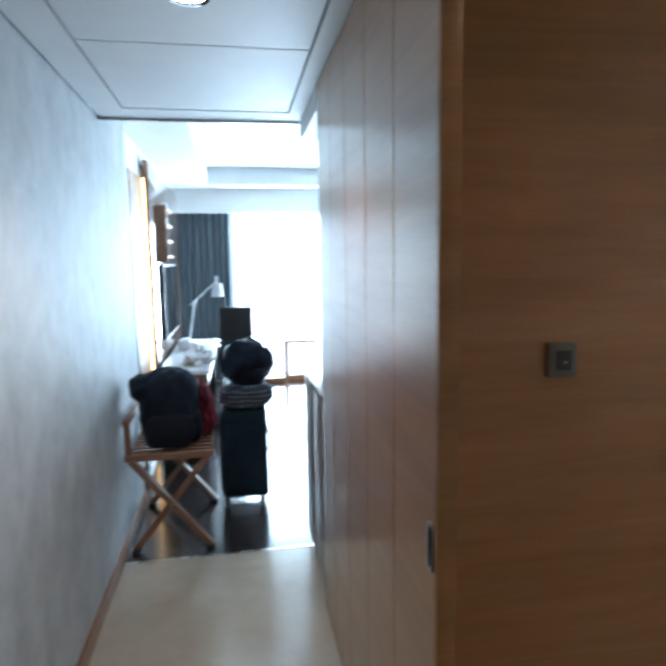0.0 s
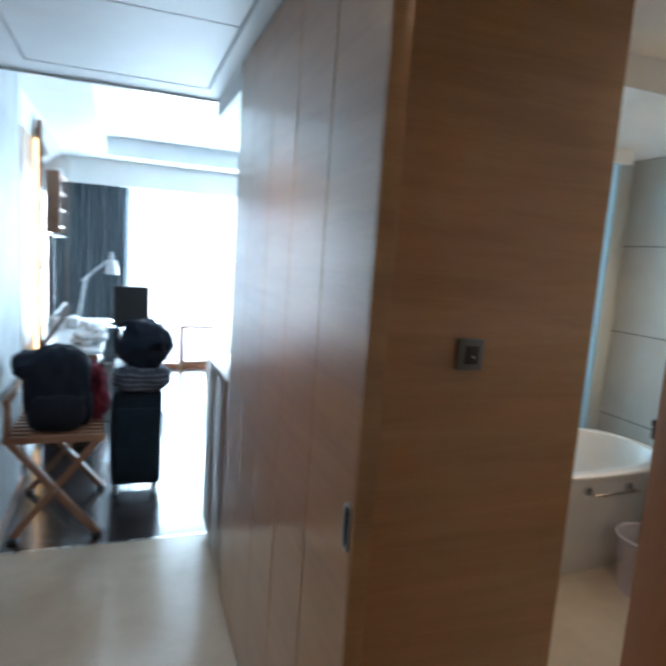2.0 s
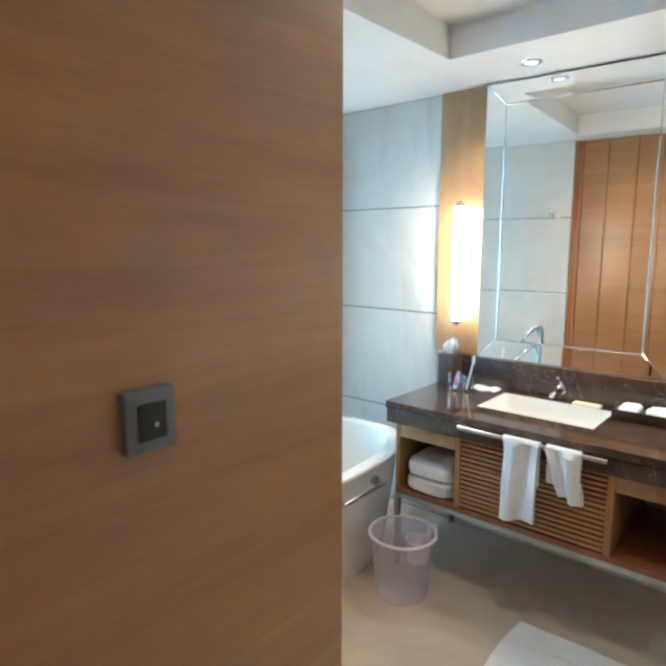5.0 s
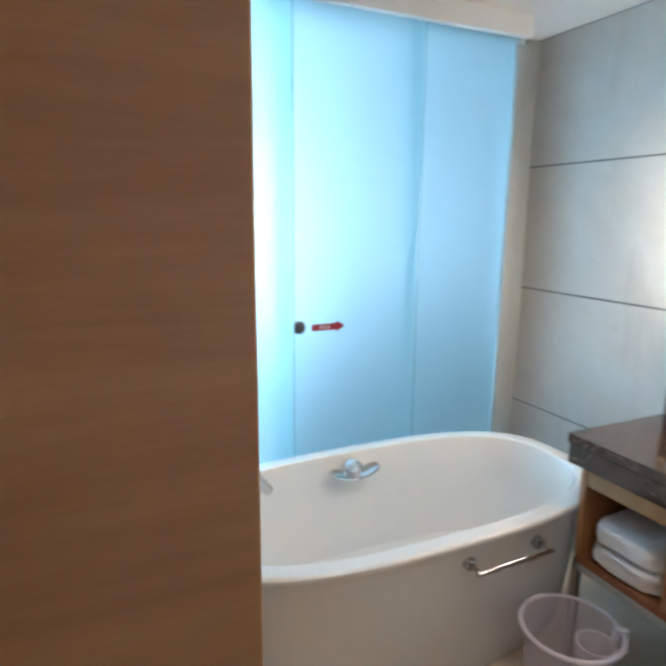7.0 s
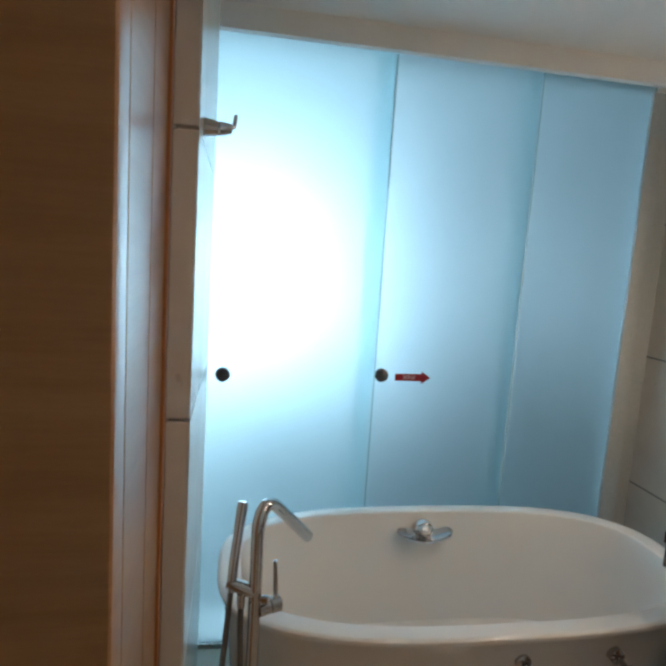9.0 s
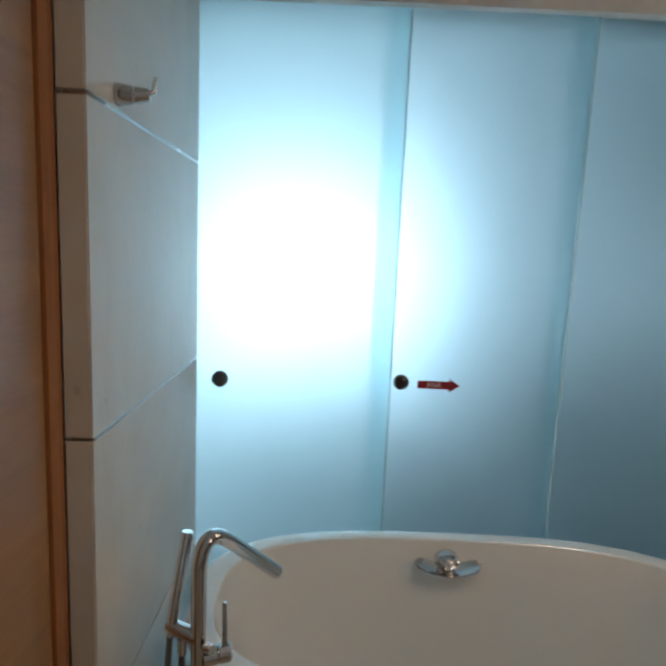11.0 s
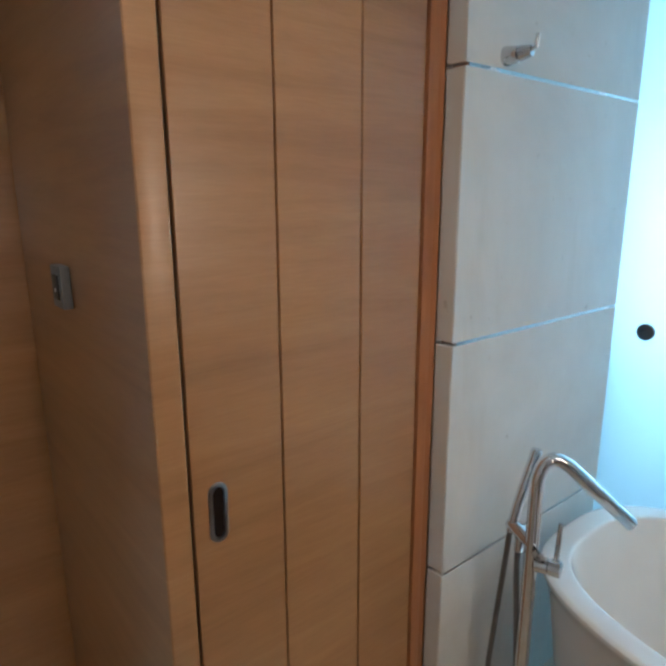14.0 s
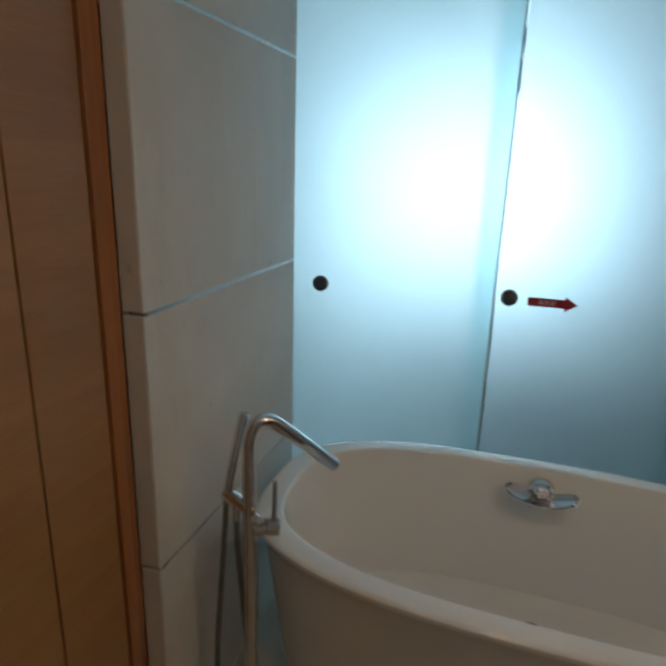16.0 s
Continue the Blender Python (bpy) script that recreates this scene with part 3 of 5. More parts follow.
setting("ceiling_bath", cb, M_PAINT, "white bathroom ceiling with a raised tray", "ceiling")

# ---- frosted sliding panels ----
setting("lintel", boxed(2.44, 4.185, 3.885, 3.92, 2.292, BCEIL), M_PAINT, "cream boxed lintel above the glass panels", "lintel")
setting("lintel", boxed(2.44, VAN_X, 4.15, 4.2, 2.33, 2.8), M_PAINT, "plain lintel on the bedroom side", "lintel")
PANELS = ((2.43, 3.132, GLASS_Y), (3.062, 3.742, GLASS_Y + 0.066), (3.675, 4.285, GLASS_Y + 0.132))
for i, (x0, x1, y) in enumerate(PANELS):
    p = thing("sliding_glass_door", (x0 + x1) / 2, y, 0.02, "frosted sliding glass panel with polished green edges", "glass door", "frosted sliding panels")
    clear = 0.006
    m0 = 0.0 if i == 0 else 0.068
    part("pane", boxed(x0 + 0.004 + m0, x1 - clear, y, y + 0.010, 0.02, 2.35), M_FROST if i else M_FROST_FRONT, p)
    # added clear strip in place of frosting, so the overlap stays light
    if m0:
        part("overlap_strip", boxed(x0 + 0.004, x0 + 0.004 + m0, y, y + 0.010, 0.02, 2.35), M_OVERLAP, p, "greenish clear strip added to lighten the panel overlap")
    part("edge", boxed(x0, x0 + 0.004, y, y + 0.010, 0.02, 2.35), M_GREENEDGE, p, "polished greenish glass edge")
    part("edge", boxed(x1 - clear, x1, y, y + 0.010, 0.02, 2.35), M_GREENEDGE, p, "polished greenish glass edge")
    if i < 2:
        kx, kz = ((2.551, 1.104), (3.174, 1.104))[i]
        bm = tubed([(kx, y - 0.012, kz), (kx, y - 0.010, kz), (kx, y - 0.0002, kz)], [0.024, 0.027, 0.027], 32)
        part("knob", bm, M_DARKMETAL, p, "round dark metal finger pull")
jb = thing("door_frame", 4.33, 4.06, 0, "slim steel-grey upright beside the glass panels", "door frame", "", "structure")
part("lip", boxed(4.262, 4.325, 4.058, 4.0765, 0.0, 2.32, bevel=0.003), M_ALU, jb)
part("upright", boxed(4.287, 4.325, 4.0885, 4.150, 0.0, 2.32, bevel=0.003), M_ALU, jb)
part("upright", boxed(4.3255, 4.385, 4.118, 4.150, 0.0, 2.32, bevel=0.003), M_ALU, jb)
part("infill", boxed(4.3855, VAN_X, 4.134, 4.150, 0.0, BCEIL), M_ALU, jb)
setting("side_channel", boxed(2.40, 2.428, 3.8205, 3.985, 0.0, 2.33, bevel=0.003), M_ALU, "slim steel wall channel of the glass doors", "channel")
setting("floor_track", boxed(2.429, 4.285, GLASS_Y - 0.01, 4.14, 0.0, 0.018, bevel=0.002), M_STEEL, "steel floor track of the glass panels", "track")
# arrow sticker on the middle panel, printed to be read from the bedroom
sy = PANELS[1][2] - 0.0012
stk = thing("arrow_sticker", 3.30, sy, 1.097, "small red arrow sticker with white mirror-written word", "sticker")
bm = bmesh.new()
pts = ((3.232, 1.083), (3.343, 1.083), (3.343, 1.072), (3.381, 1.097), (3.343, 1.122), (3.343, 1.111), (3.232, 1.111))
front = [bm.verts.new((x, sy - 0.0008, z)) for x, z in pts]
back = [bm.verts.new((x, sy, z)) for x, z in pts]
bm.faces.new(front), bm.faces.new(back[::-1])
for k in range(7):
    bm.faces.new((front[k], front[(k + 1) % 7], back[(k + 1) % 7], back[k]))
part("arrow", bm, M_STICKER, stk)
cu = bpy.data.curves.new("word", "FONT")
cu.body, cu.size, cu.align_x, cu.align_y, cu.extrude = "SLIDE", 0.021, "CENTER", "CENTER", 0.0002
tmp = new("word", cu)
dg = bpy.context.evaluated_depsgraph_get()
bm = bmesh.new()
bm.from_mesh(tmp.evaluated_get(dg).to_mesh())
bpy.data.objects.remove(tmp)
for v in bm.verts:
    v.co = Vector((3.290 - v.co.x, sy - 0.0014 - v.co.z, 1.097 + v.co.y))
part("word", bm, M_STICKERWHITE, stk, "white lettering")


# ---- bath ----
def rounded(a, b, power, ang):
    c, s = math.cos(ang), math.sin(ang)
    return a * math.copysign(abs(c) ** (2 / power), c), b * math.copysign(abs(s) ** (2 / power), s)


def bath(cx, cy):
    t = thing("bathtub", cx, cy, 0, "freestanding white oval bathtub with a rolled rim", "bathtub")
    n = 96
    prof = [(0.715, 0.300, 0.0), (0.721, 0.306, 0.012), (0.738, 0.325, 0.14), (0.758, 0.348, 0.31), (0.774, 0.368, 0.45), (0.786, 0.384, 0.525),
            (0.793, 0.394, 0.550), (0.799, 0.401, 0.564), (0.8015, 0.4045, 0.573), (0.8005, 0.4035, 0.580), (0.796, 0.399, 0.5845), (0.788, 0.391, 0.586), (0.7375, 0.3485, 0.5865), (0.7335, 0.345, 0.586),
            (0.7305, 0.3425, 0.5835), (0.728, 0.3405, 0.579), (0.692, 0.316, 0.45), (0.642, 0.283, 0.29), (0.60, 0.25, 0.19), (0.52, 0.20, 0.155), (0.30, 0.10, 0.15)]
    bm = bmesh.new()
    rings = []
    for a, b, z in prof:
        pw = 2.9 if b > 0.2 else 2.4
        rings.append([bm.verts.new((cx + p[0], cy + p[1], z * 1.008)) for p in (rounded(a, b, pw, k * math.tau / n) for k in range(n))])
    for r0, r1 in zip(rings, rings[1:]):
        for k in range(n):
            bm.faces.new((r0[k], r0[(k + 1) % n], r1[(k + 1) % n], r1[k]))
    bm.faces.new(rings[-1])
    bm.faces.new(rings[0][::-1])
    part("shell", bm, M_PORCELAIN, t)
    # overflow with its rotary waste handle
    ox, oy, oz = 3.342, cy + 0.318, 0.540
    bm, _ = lathe(bmesh.new(), [(0.002, 0.046), (0.012, 0.045), (0.022, 0.040), (0.029, 0.031), (0.030, 0.026), (0.036, 0.024), (0.039, 0.014), (0.040, 0.004), (0.040, -0.008)], 0, 0, 36)
    for v in bm.verts:
        v.co = Vector((ox + v.co.x, oy - v.co.z, oz + v.co.y * 0.75))
    knob = part("overflow", bm, M_CHROME, t, "round chrome overflow knob")

    def wing(u, v):
        s = (u - 0.5) * 2
        half = 0.026 * (1 - abs(s) ** 6) ** 0.5 + 0.002
        w = (v - 0.5) * 2
        return (ox + s * 0.112, oy - 0.030 - 0.012 * (1 - abs(s)) + w * half, oz - 0.030 + 0.022 * s * s + 0.008 * w * w + w * half * 0.35)
    part("handle", sheet(wing, 28, 8, 0.005), M_CHROME, knob, "curved chrome waste handle")
    bm, _ = lathe(bmesh.new(), [(0.034, 0.152), (0.032, 0.160), (0.004, 0.161)], 3.36, cy + 0.13, 28)
    part("drain", bm, M_CHROME_DARK, t)
    # grab rail on the outside
    r = part("rail", tubed([(3.388, 3.090, 0.496), (3.54, 3.090, 0.499), (3.688, 3.090, 0.502)], 0.0085), M_CHROME, t, "short chrome grab rail")
    for x in (3.396, 3.680):
        part("post", tubed([(x, 3.14, 0.501), (x, 3.0905, 0.499)], 0.0075, 16), M_CHROME_DARK, r)
        part("rosette", tubed([(x, 3.165, 0.502), (x, 3.134, 0.502), (x, 3.131, 0.502)], [0.022, 0.022, 0.017], 24), M_CHROME_DARK, r)
    return t


bath(3.366, 3.524)


# ---- freestanding bath mixer ----
def bath_mixer(x, y):
    t = thing("bath_mixer", x, y, 0, "tall chrome floor-standing bath mixer with a hand shower", "bath tap")
    bm, _ = lathe(bmesh.new(), [(0.0, 0.0), (0.045, 0.0), (0.045, 0.012), (0.017, 0.016)], x, y, 28)
    part("base", bm, M_CHROME, t)
    part("column", tubed([(x, y, 0.005), (x, y, 0.66), (x, y, 0.82)], 0.0165, 20), M_CHROME, t)
    spout = [(x, y, 0.82), (x, y, 0.88), *arc((x, y, 0.885), (x + 0.006, y + 0.007, 0.968), (x + 0.045, y + 0.051, 0.925), 12), (x + 0.149, y + 0.170, 0.778)]
    part("spout", tubed(spout, 0.0165, 20), M_CHROME, t)
    part("tip", tubed([(x + 0.1465, y + 0.1675, 0.7815), (x + 0.150, y + 0.171, 0.776)], [0.0125, 0.0115], 20), M_CHROME_DARK, t, "round aerator")
    # hand shower in its bracket
    part("bracket", tubed([(x - 0.002, y, 0.722), (x - 0.030, y + 0.003, 0.732), (x - 0.058, y + 0.006, 0.742), (x - 0.070, y + 0.007, 0.746)], [0.0165, 0.0165, 0.0165, 0.014], 18), M_CHROME, t)
    part("hand_shower", tubed([(x - 0.060, y + 0.000, 0.726), (x - 0.054, y + 0.016, 0.80), (x - 0.038, y + 0.052, 0.930), (x - 0.0375, y + 0.053, 0.936)],
                              [0.0125, 0.0125, 0.0140, 0.012], 18), M_CHROME, t, "slim stick hand shower")
    hose = [(x - 0.060, y + 0.000, 0.735), (x - 0.066, y - 0.003, 0.64), (x - 0.080, y - 0.006, 0.46), (x - 0.094, y - 0.006, 0.28), (x - 0.092, y - 0.002, 0.14),
            (x - 0.070, y + 0.002, 0.06), (x - 0.035, y + 0.014, 0.045), (x - 0.016, y + 0.024, 0.12), (x - 0.018, y + 0.016, 0.28), (x - 0.026, y + 0.006, 0.46), (x - 0.033, y - 0.002, 0.62), (x - 0.034, y - 0.002, 0.715)]
    smoothp = []
    for i in range(len(hose) - 1):
        p0, p1, p2, p3 = (Vector(hose[max(i - 1, 0)]), Vector(hose[i]), Vector(hose[i + 1]), Vector(hose[min(i + 2, len(hose) - 1)]))
        for k in range(8):
            s = k / 8
            smoothp.append(0.5 * (2 * p1 + (p2 - p0) * s + (2 * p0 - 5 * p1 + 4 * p2 - p3) * s * s + (3 * p1 - p0 - 3 * p2 + p3) * s ** 3))
    part("hose", tubed(smoothp, 0.0072, 10), M_HOSE, t, "grey metal shower hose")
    part("hose_nut", tubed([(x - 0.034, y - 0.002, 0.685), (x - 0.034, y - 0.001, 0.722)], [0.0095, 0.0105], 16), M_CHROME, t)
    body = part("mixer_body", tubed([(x + 0.010, y + 0.004, 0.672), (x + 0.038, y + 0.014, 0.674), (x + 0.0385, y + 0.0142, 0.674), (x + 0.041, y + 0.0152, 0.674), (x + 0.0415, y + 0.0154, 0.674), (x + 0.064, y + 0.0235, 0.675), (x + 0.067, y + 0.0246, 0.675)],
                                    [0.0195, 0.0195, 0.0175, 0.0175, 0.0205, 0.0205, 0.0165], 22), M_CHROME, t)
    part("lever", tubed([(x + 0.053, y + 0.0195, 0.690), (x + 0.052, y + 0.026, 0.735), (x + 0.049, y + 0.034, 0.785)], [0.0065, 0.0062, 0.0052], 12), M_CHROME, body, "slim upright lever")
    part("diverter", tubed([(x + 0.006, y - 0.004, 0.708), (x + 0.020, y - 0.012, 0.709), (x + 0.0205, y - 0.0123, 0.709), (x + 0.034, y - 0.020, 0.710)], [0.007, 0.007, 0.0115, 0.0105], 18), M_CHROME_DARK, t, "small round diverter knob")


bath_mixer(2.663, 3.165)

hook = thing("towel_hook", TILE_X, 3.17, 1.83, "small chrome robe hook on a limestone wall", "hook")
part("plate", tubed([(TILE_X, 3.172, 1.824), (TILE_X + 0.004, 3.172, 1.824), (TILE_X + 0.030, 3.174, 1.824), (TILE_X + 0.0305, 3.174, 1.824), (TILE_X + 0.034, 3.174, 1.824), (TILE_X + 0.0345, 3.174, 1.824), (TILE_X + 0.060, 3.177, 1.826)],
                    [0.021, 0.021, 0.0165, 0.0145, 0.0145, 0.0165, 0.0115], 22), M_CHROME, hook)
part("pin", tubed([(TILE_X + 0.056, 3.177, 1.828), (TILE_X + 0.066, 3.180, 1.832), (TILE_X + 0.069, 3.181, 1.858)], [0.006, 0.0055, 0.0045], 12), M_CHROME, hook)


# ---- vanity ----
def vanity():
    y1, y0 = 3.150, 1.862
    xf, xb = 3.858, 4.445
    v = thing("vanity_cabinet", 4.17, 2.53, 0, "honey wooden vanity with open shelves, louvred front and steel legs", "vanity")
    z0, z1 = 0.385, 0.745
    part("bottom", boxed(xf, xb, y0, y1, z0, z0 + 0.025, bevel=0.003), M_WOOD_TRIM, v)
    part("back", boxed(xb - 0.018, xb, y0, y1, z0 + 0.025, z1), M_WOOD, v)
    for ya, yb in ((y1 - 0.022, y1), (2.805, 2.83), (2.168, 2.193), (y0, y0 + 0.022)):
        part("upright", boxed(xf, xb - 0.018, ya, yb, z0 + 0.025, z1, bevel=0.002), M_WOOD, v)
    for ya, yb in ((2.83, y1 - 0.022), (y0 + 0.022, 2.168)):
        part("drawer_front", boxed(xf + 0.002, xf + 0.02, ya + 0.002, yb - 0.002, 0.672, z1 - 0.002, bevel=0.002), M_WOOD_PALE, v, "pale oak drawer front")
        part("shelf_top", boxed(xf + 0.02, xb - 0.018, ya, yb, 0.672, 0.684), M_WOOD, v)
    # near-black sheet stands in for the shade between the slats
    part("louvre_shade", boxed(xf + 0.03, xf + 0.036, 2.193, 2.805, z0 + 0.025, z1), M_GAP, v)
    for i in range(15):
        z = 0.418 + i * 0.0218
        part("slat", boxed(xf + 0.002, xf + 0.028, 2.194, 2.804, z, z + 0.0140, bevel=0.002, seg=1), M_WOOD, v)
    # steel underframe
    part("front_rail", boxed(xf + 0.0, xf + 0.025, y0 - 0.005, y1 + 0.005, z0 - 0.026, z0 - 0.001, bevel=0.002), M_ALU, v)
    for x, y in ((xf, y0 - 0.005), (xf, y1 - 0.02), (xb - 0.03, y0 - 0.005), (xb - 0.03, y1 - 0.02)):
        leg = part("leg", boxed(x, x + 0.025, y, y + 0.025, 0.03, z0 - 0.001, bevel=0.002), M_STEEL, v, "square brushed steel leg")
        part("foot", tubed([(x + 0.0125, y + 0.0125, 0.0), (x + 0.0125, y + 0.0125, 0.032)], 0.016, 18), M_STEEL, leg)
    return v


vanity()


def counter():
    x0, x1, y0, y1, z0, z1 = 3.817, VAN_X, 1.835, 3.185, 0.745, 0.848
    bx0, bx1, by0, by1 = 4.014, 4.332, 2.30, 2.815
    c = thing("stone_counter", 4.15, 2.53, 0.745, "polished dark brown marble vanity top with pale veins", "countertop")
    bm = bmesh.new()
    box(bm, x0, bx0, y0, y1, z0 + 0.07, z1)
    box(bm, bx1, x1, y0, y1, z0 + 0.07, z1)
    box(bm, bx0, bx1, y0, by0, z0 + 0.07, z1)
    box(bm, bx0, bx1, by1, y1, z0 + 0.07, z1)
    bmesh.ops.remove_doubles(bm, verts=bm.verts, dist=0.0001)
    part("top", bm, M_EMPERADOR, c)
    part("apron", boxed(x0 + 0.004, x0 + 0.03, y0 + 0.003, y1 - 0.003, z0, z1 - 0.036, bevel=0.003), M_EMPERADOR, c)
    part("side_apron", boxed(x0 + 0.031, x1, y1 - 0.03, y1 - 0.004, z0, z1 - 0.036), M_EMPERADOR, c)
    part("side_apron", boxed(x0 + 0.031, x1, y0 + 0.004, y0 + 0.03, z0, z1 - 0.036), M_EMPERADOR, c)
    part("backsplash", boxed(4.375, x1 - 0.0005, y0 + 0.05, y1, z1 + 0.0003, 1.0, bevel=0.003), M_EMPERADOR, c)
    return (bx0, bx1, by0, by1)


BX = counter()


def basin(x0, x1, y0, y1, z=0.848):
    cx, cy, hx, hy = (x0 + x1) / 2, (y0 + y1) / 2, (x1 - x0) / 2, (y1 - y0) / 2
    t = thing("wash_basin", cx, cy, 0.72, "white rectangular undermount wash basin", "basin")
    bm = bmesh.new()
    n, rings = 64, []
    for s, dz, pw in ((0.999, -0.002, 22), (0.992, -0.006, 20), (0.975, -0.05, 12), (0.92, -0.10, 7), (0.8, -0.122, 5), (0.4, -0.127, 3), (0.05, -0.128, 2)):
        rings.append([bm.verts.new((cx + p[0], cy + p[1], z + dz)) for p in (rounded(hx * s, hy * s, pw, k * math.tau / n) for k in range(n))])
    for a, b in zip(rings, rings[1:]):
        for k in range(n):
            bm.faces.new((a[k], a[(k + 1) % n], b[(k + 1) % n], b[k]))
    bm.faces.new(rings[-1])
    part("bowl", bm, M_PORCELAIN, t)
    part("waste", tubed([(cx, cy, z - 0.1275), (cx, cy, z - 0.122)], 0.022, 20), M_CHROME, t)


# the basin's place is cut in the marble, its rim hangs just under the slab
basin(*BX)

tap = thing("basin_tap", 4.346, 2.545, 0.85, "chrome single-lever basin tap on a marble top", "tap")
part("body", tubed([(4.375, 2.545, 0.905), (4.341, 2.545, 0.905), (4.336, 2.545, 0.905)], [0.026, 0.023, 0.018], 22), M_CHROME, tap)
part("spout", tubed([(4.346, 2.545, 0.900), (4.266, 2.545, 0.912), (4.221, 2.545, 0.902), (4.216, 2.545, 0.893)], [0.014, 0.013, 0.012, 0.011], 16), M_CHROME, tap)
part("lever", tubed([(4.346, 2.545, 0.92), (4.336, 2.545, 0.945), (4.286, 2.545, 0.972)], [0.014, 0.009, 0.006], 14), M_CHROME, tap)

RAILX, RAILZ = 3.774, 0.812
rail = thing("towel_rail", 3.79, 2.5, RAILZ, "chrome towel rail on the vanity front", "towel rail")
part("bar", tubed([(RAILX, 2.778, RAILZ), (RAILX, 2.5, RAILZ), (RAILX, 2.178, RAILZ)], 0.0095, 16), M_CHROME, rail)
for y in (2.764, 2.192):
    part("bracket", tubed([(3.821, y, RAILZ), (RAILX, y, RAILZ)], 0.008, 14), M_CHROME, rail)


def hung_towel(y0, y1, drop_front, drop_back, seed, label, skew=0.0):
    """Terry cloth folded over the bar, with soft pleats."""
    L = drop_front + drop_back + 0.06

    def f(u, v):
        s = v * L
        y = y0 + (y1 - y0) * u
        w = 0.011 * math.sin(u * 9 + seed + 1.5 * v) + 0.012 * noise.noise(Vector((u * 3, v * 2, seed)))
        if s < drop_front:
            return (RAILX - 0.017 - w - 0.004 * math.sin(v * 8 + seed), y + skew * (1 - s / drop_front) * (0.3 + u) + 0.006 * noise.noise(Vector((v * 5, u, seed))), RAILZ - drop_front + s + 0.012 * math.sin(u * 4 + seed))
        if s < drop_front + 0.06:
            a = (s - drop_front) / 0.06 * math.pi
            return (RAILX - 0.017 * math.cos(a), y, RAILZ + 0.017 * math.sin(a))
        return (RAILX + 0.017 + 0.003 * math.sin(u * 7), y, RAILZ - (s - drop_front - 0.06))
    single("hand_towel", sheet(f, 26, 44, 0.011), M_TOWEL, label, "towel", "towels on the vanity rail")


hung_towel(2.425, 2.570, 0.325, 0.17, 1.0, "long white terry towel hung over a chrome rail")
hung_towel(2.270, 2.395, 0.185, 0.14, 4.0, "short crumpled white terry towel hung over a chrome rail", -0.05)


def folded_towel(x0, x1, y0, y1, z, h, seed):
    bm = lump((x0 + x1) / 2, (y0 + y1) / 2, z + h * 0.46, (x1 - x0) / 2, (y1 - y0) / 2, h * 0.54, 4.6, 0.09, seed, 60, 30, 0.86)
    single("folded_towel", bm, M_TOWEL, "thick folded white towel on a vanity shelf", "towel", "folded towels")


folded_towel(3.865, 4.17, 2.85, 3.115, 0.4105, 0.08, 3)
folded_towel(3.87, 4.18, 2.855, 3.11, 0.487, 0.08, 8)

# mirror with a bevelled mirror border
mir = thing("wall_mirror", VAN_X, 2.605, 1.012, "tall vanity mirror with a wide angled glass border", "mirror")
MY0, MY1, MZ0, MZ1, B = 2.138, 3.012, 1.001, 2.360, 0.098
part("glass", boxed(VAN_X - 0.011, VAN_X - 0.004, MY0 + B, MY1 - B, MZ0 + B, MZ1 - B), M_MIRROR, mir)


def border(a, b, c, d):
    """One bevelled strip of mirror, thinner at its outer side."""
    bm = bmesh.new()
    fr = [bm.verts.new((VAN_X - t, y, z)) for (y, z), t in zip((a, b, c, d), (0.016, 0.016, 0.012, 0.012))]
    bk = [bm.verts.new((VAN_X - 0.003, y, z)) for y, z in (a, b, c, d)]
    bm.faces.new(fr), bm.faces.new(bk[::-1])
    for k in range(4):
        bm.faces.new((fr[k], fr[(k + 1) % 4], bk[(k + 1) % 4], bk[k]))
    return bm


IY0, IY1, IZ0, IZ1 = MY0 + B, MY1 - B, MZ0 + B, MZ1 - B
for q in (((MY0, MZ0), (MY1, MZ0), (IY1, IZ0), (IY0, IZ0)), ((MY0, MZ1), (MY1, MZ1), (IY1, IZ1), (IY0, IZ1)),
          ((MY0, MZ0), (MY0, MZ1), (IY0, IZ1), (IY0, IZ0)), ((MY1, MZ0), (MY1, MZ1), (IY1, IZ1), (IY1, IZ0))):
    part("bevel", border(*q), M_MIRROR, mir, "angled mirror border")
for a, b in (((IY0, IZ0), (IY1, IZ0)), ((IY0, IZ1), (IY1, IZ1)), ((IY0, IZ0), (IY0, IZ1)), ((IY1, IZ0), (IY1, IZ1))):
    part("bead", tubed([(VAN_X - 0.013, *a), (VAN_X - 0.013, *b)], 0.0035, 8), M_CHROME, mir)
for a, b in (((MY0, MZ0), (IY0, IZ0)), ((MY1, MZ0), (IY1, IZ0)), ((MY0, MZ1), (IY0, IZ1)), ((MY1, MZ1), (IY1, IZ1))):
    part("mitre", tubed([(VAN_X - 0.0135, *a), (VAN_X - 0.0125, *b)], 0.003, 8), M_CHROME, mir)
# the mirror is hung with one side a little further from the wall
for ob in mir.children:
    for v in ob.data.vertices:
        if v.co.x < VAN_X - 0.0035:
            v.co.x -= 0.044 * (v.co.y - MY0)
for y0, y1 in ((3.014, 3.287), (1.80, 2.136)):
    setting("wall_panel", boxed(VAN_X - 0.02, VAN_X - 0.0005, y0, y1, 1.0005, BCEIL), M_WOOD_PALE, "pale oak panel beside the mirror", "wall panel")


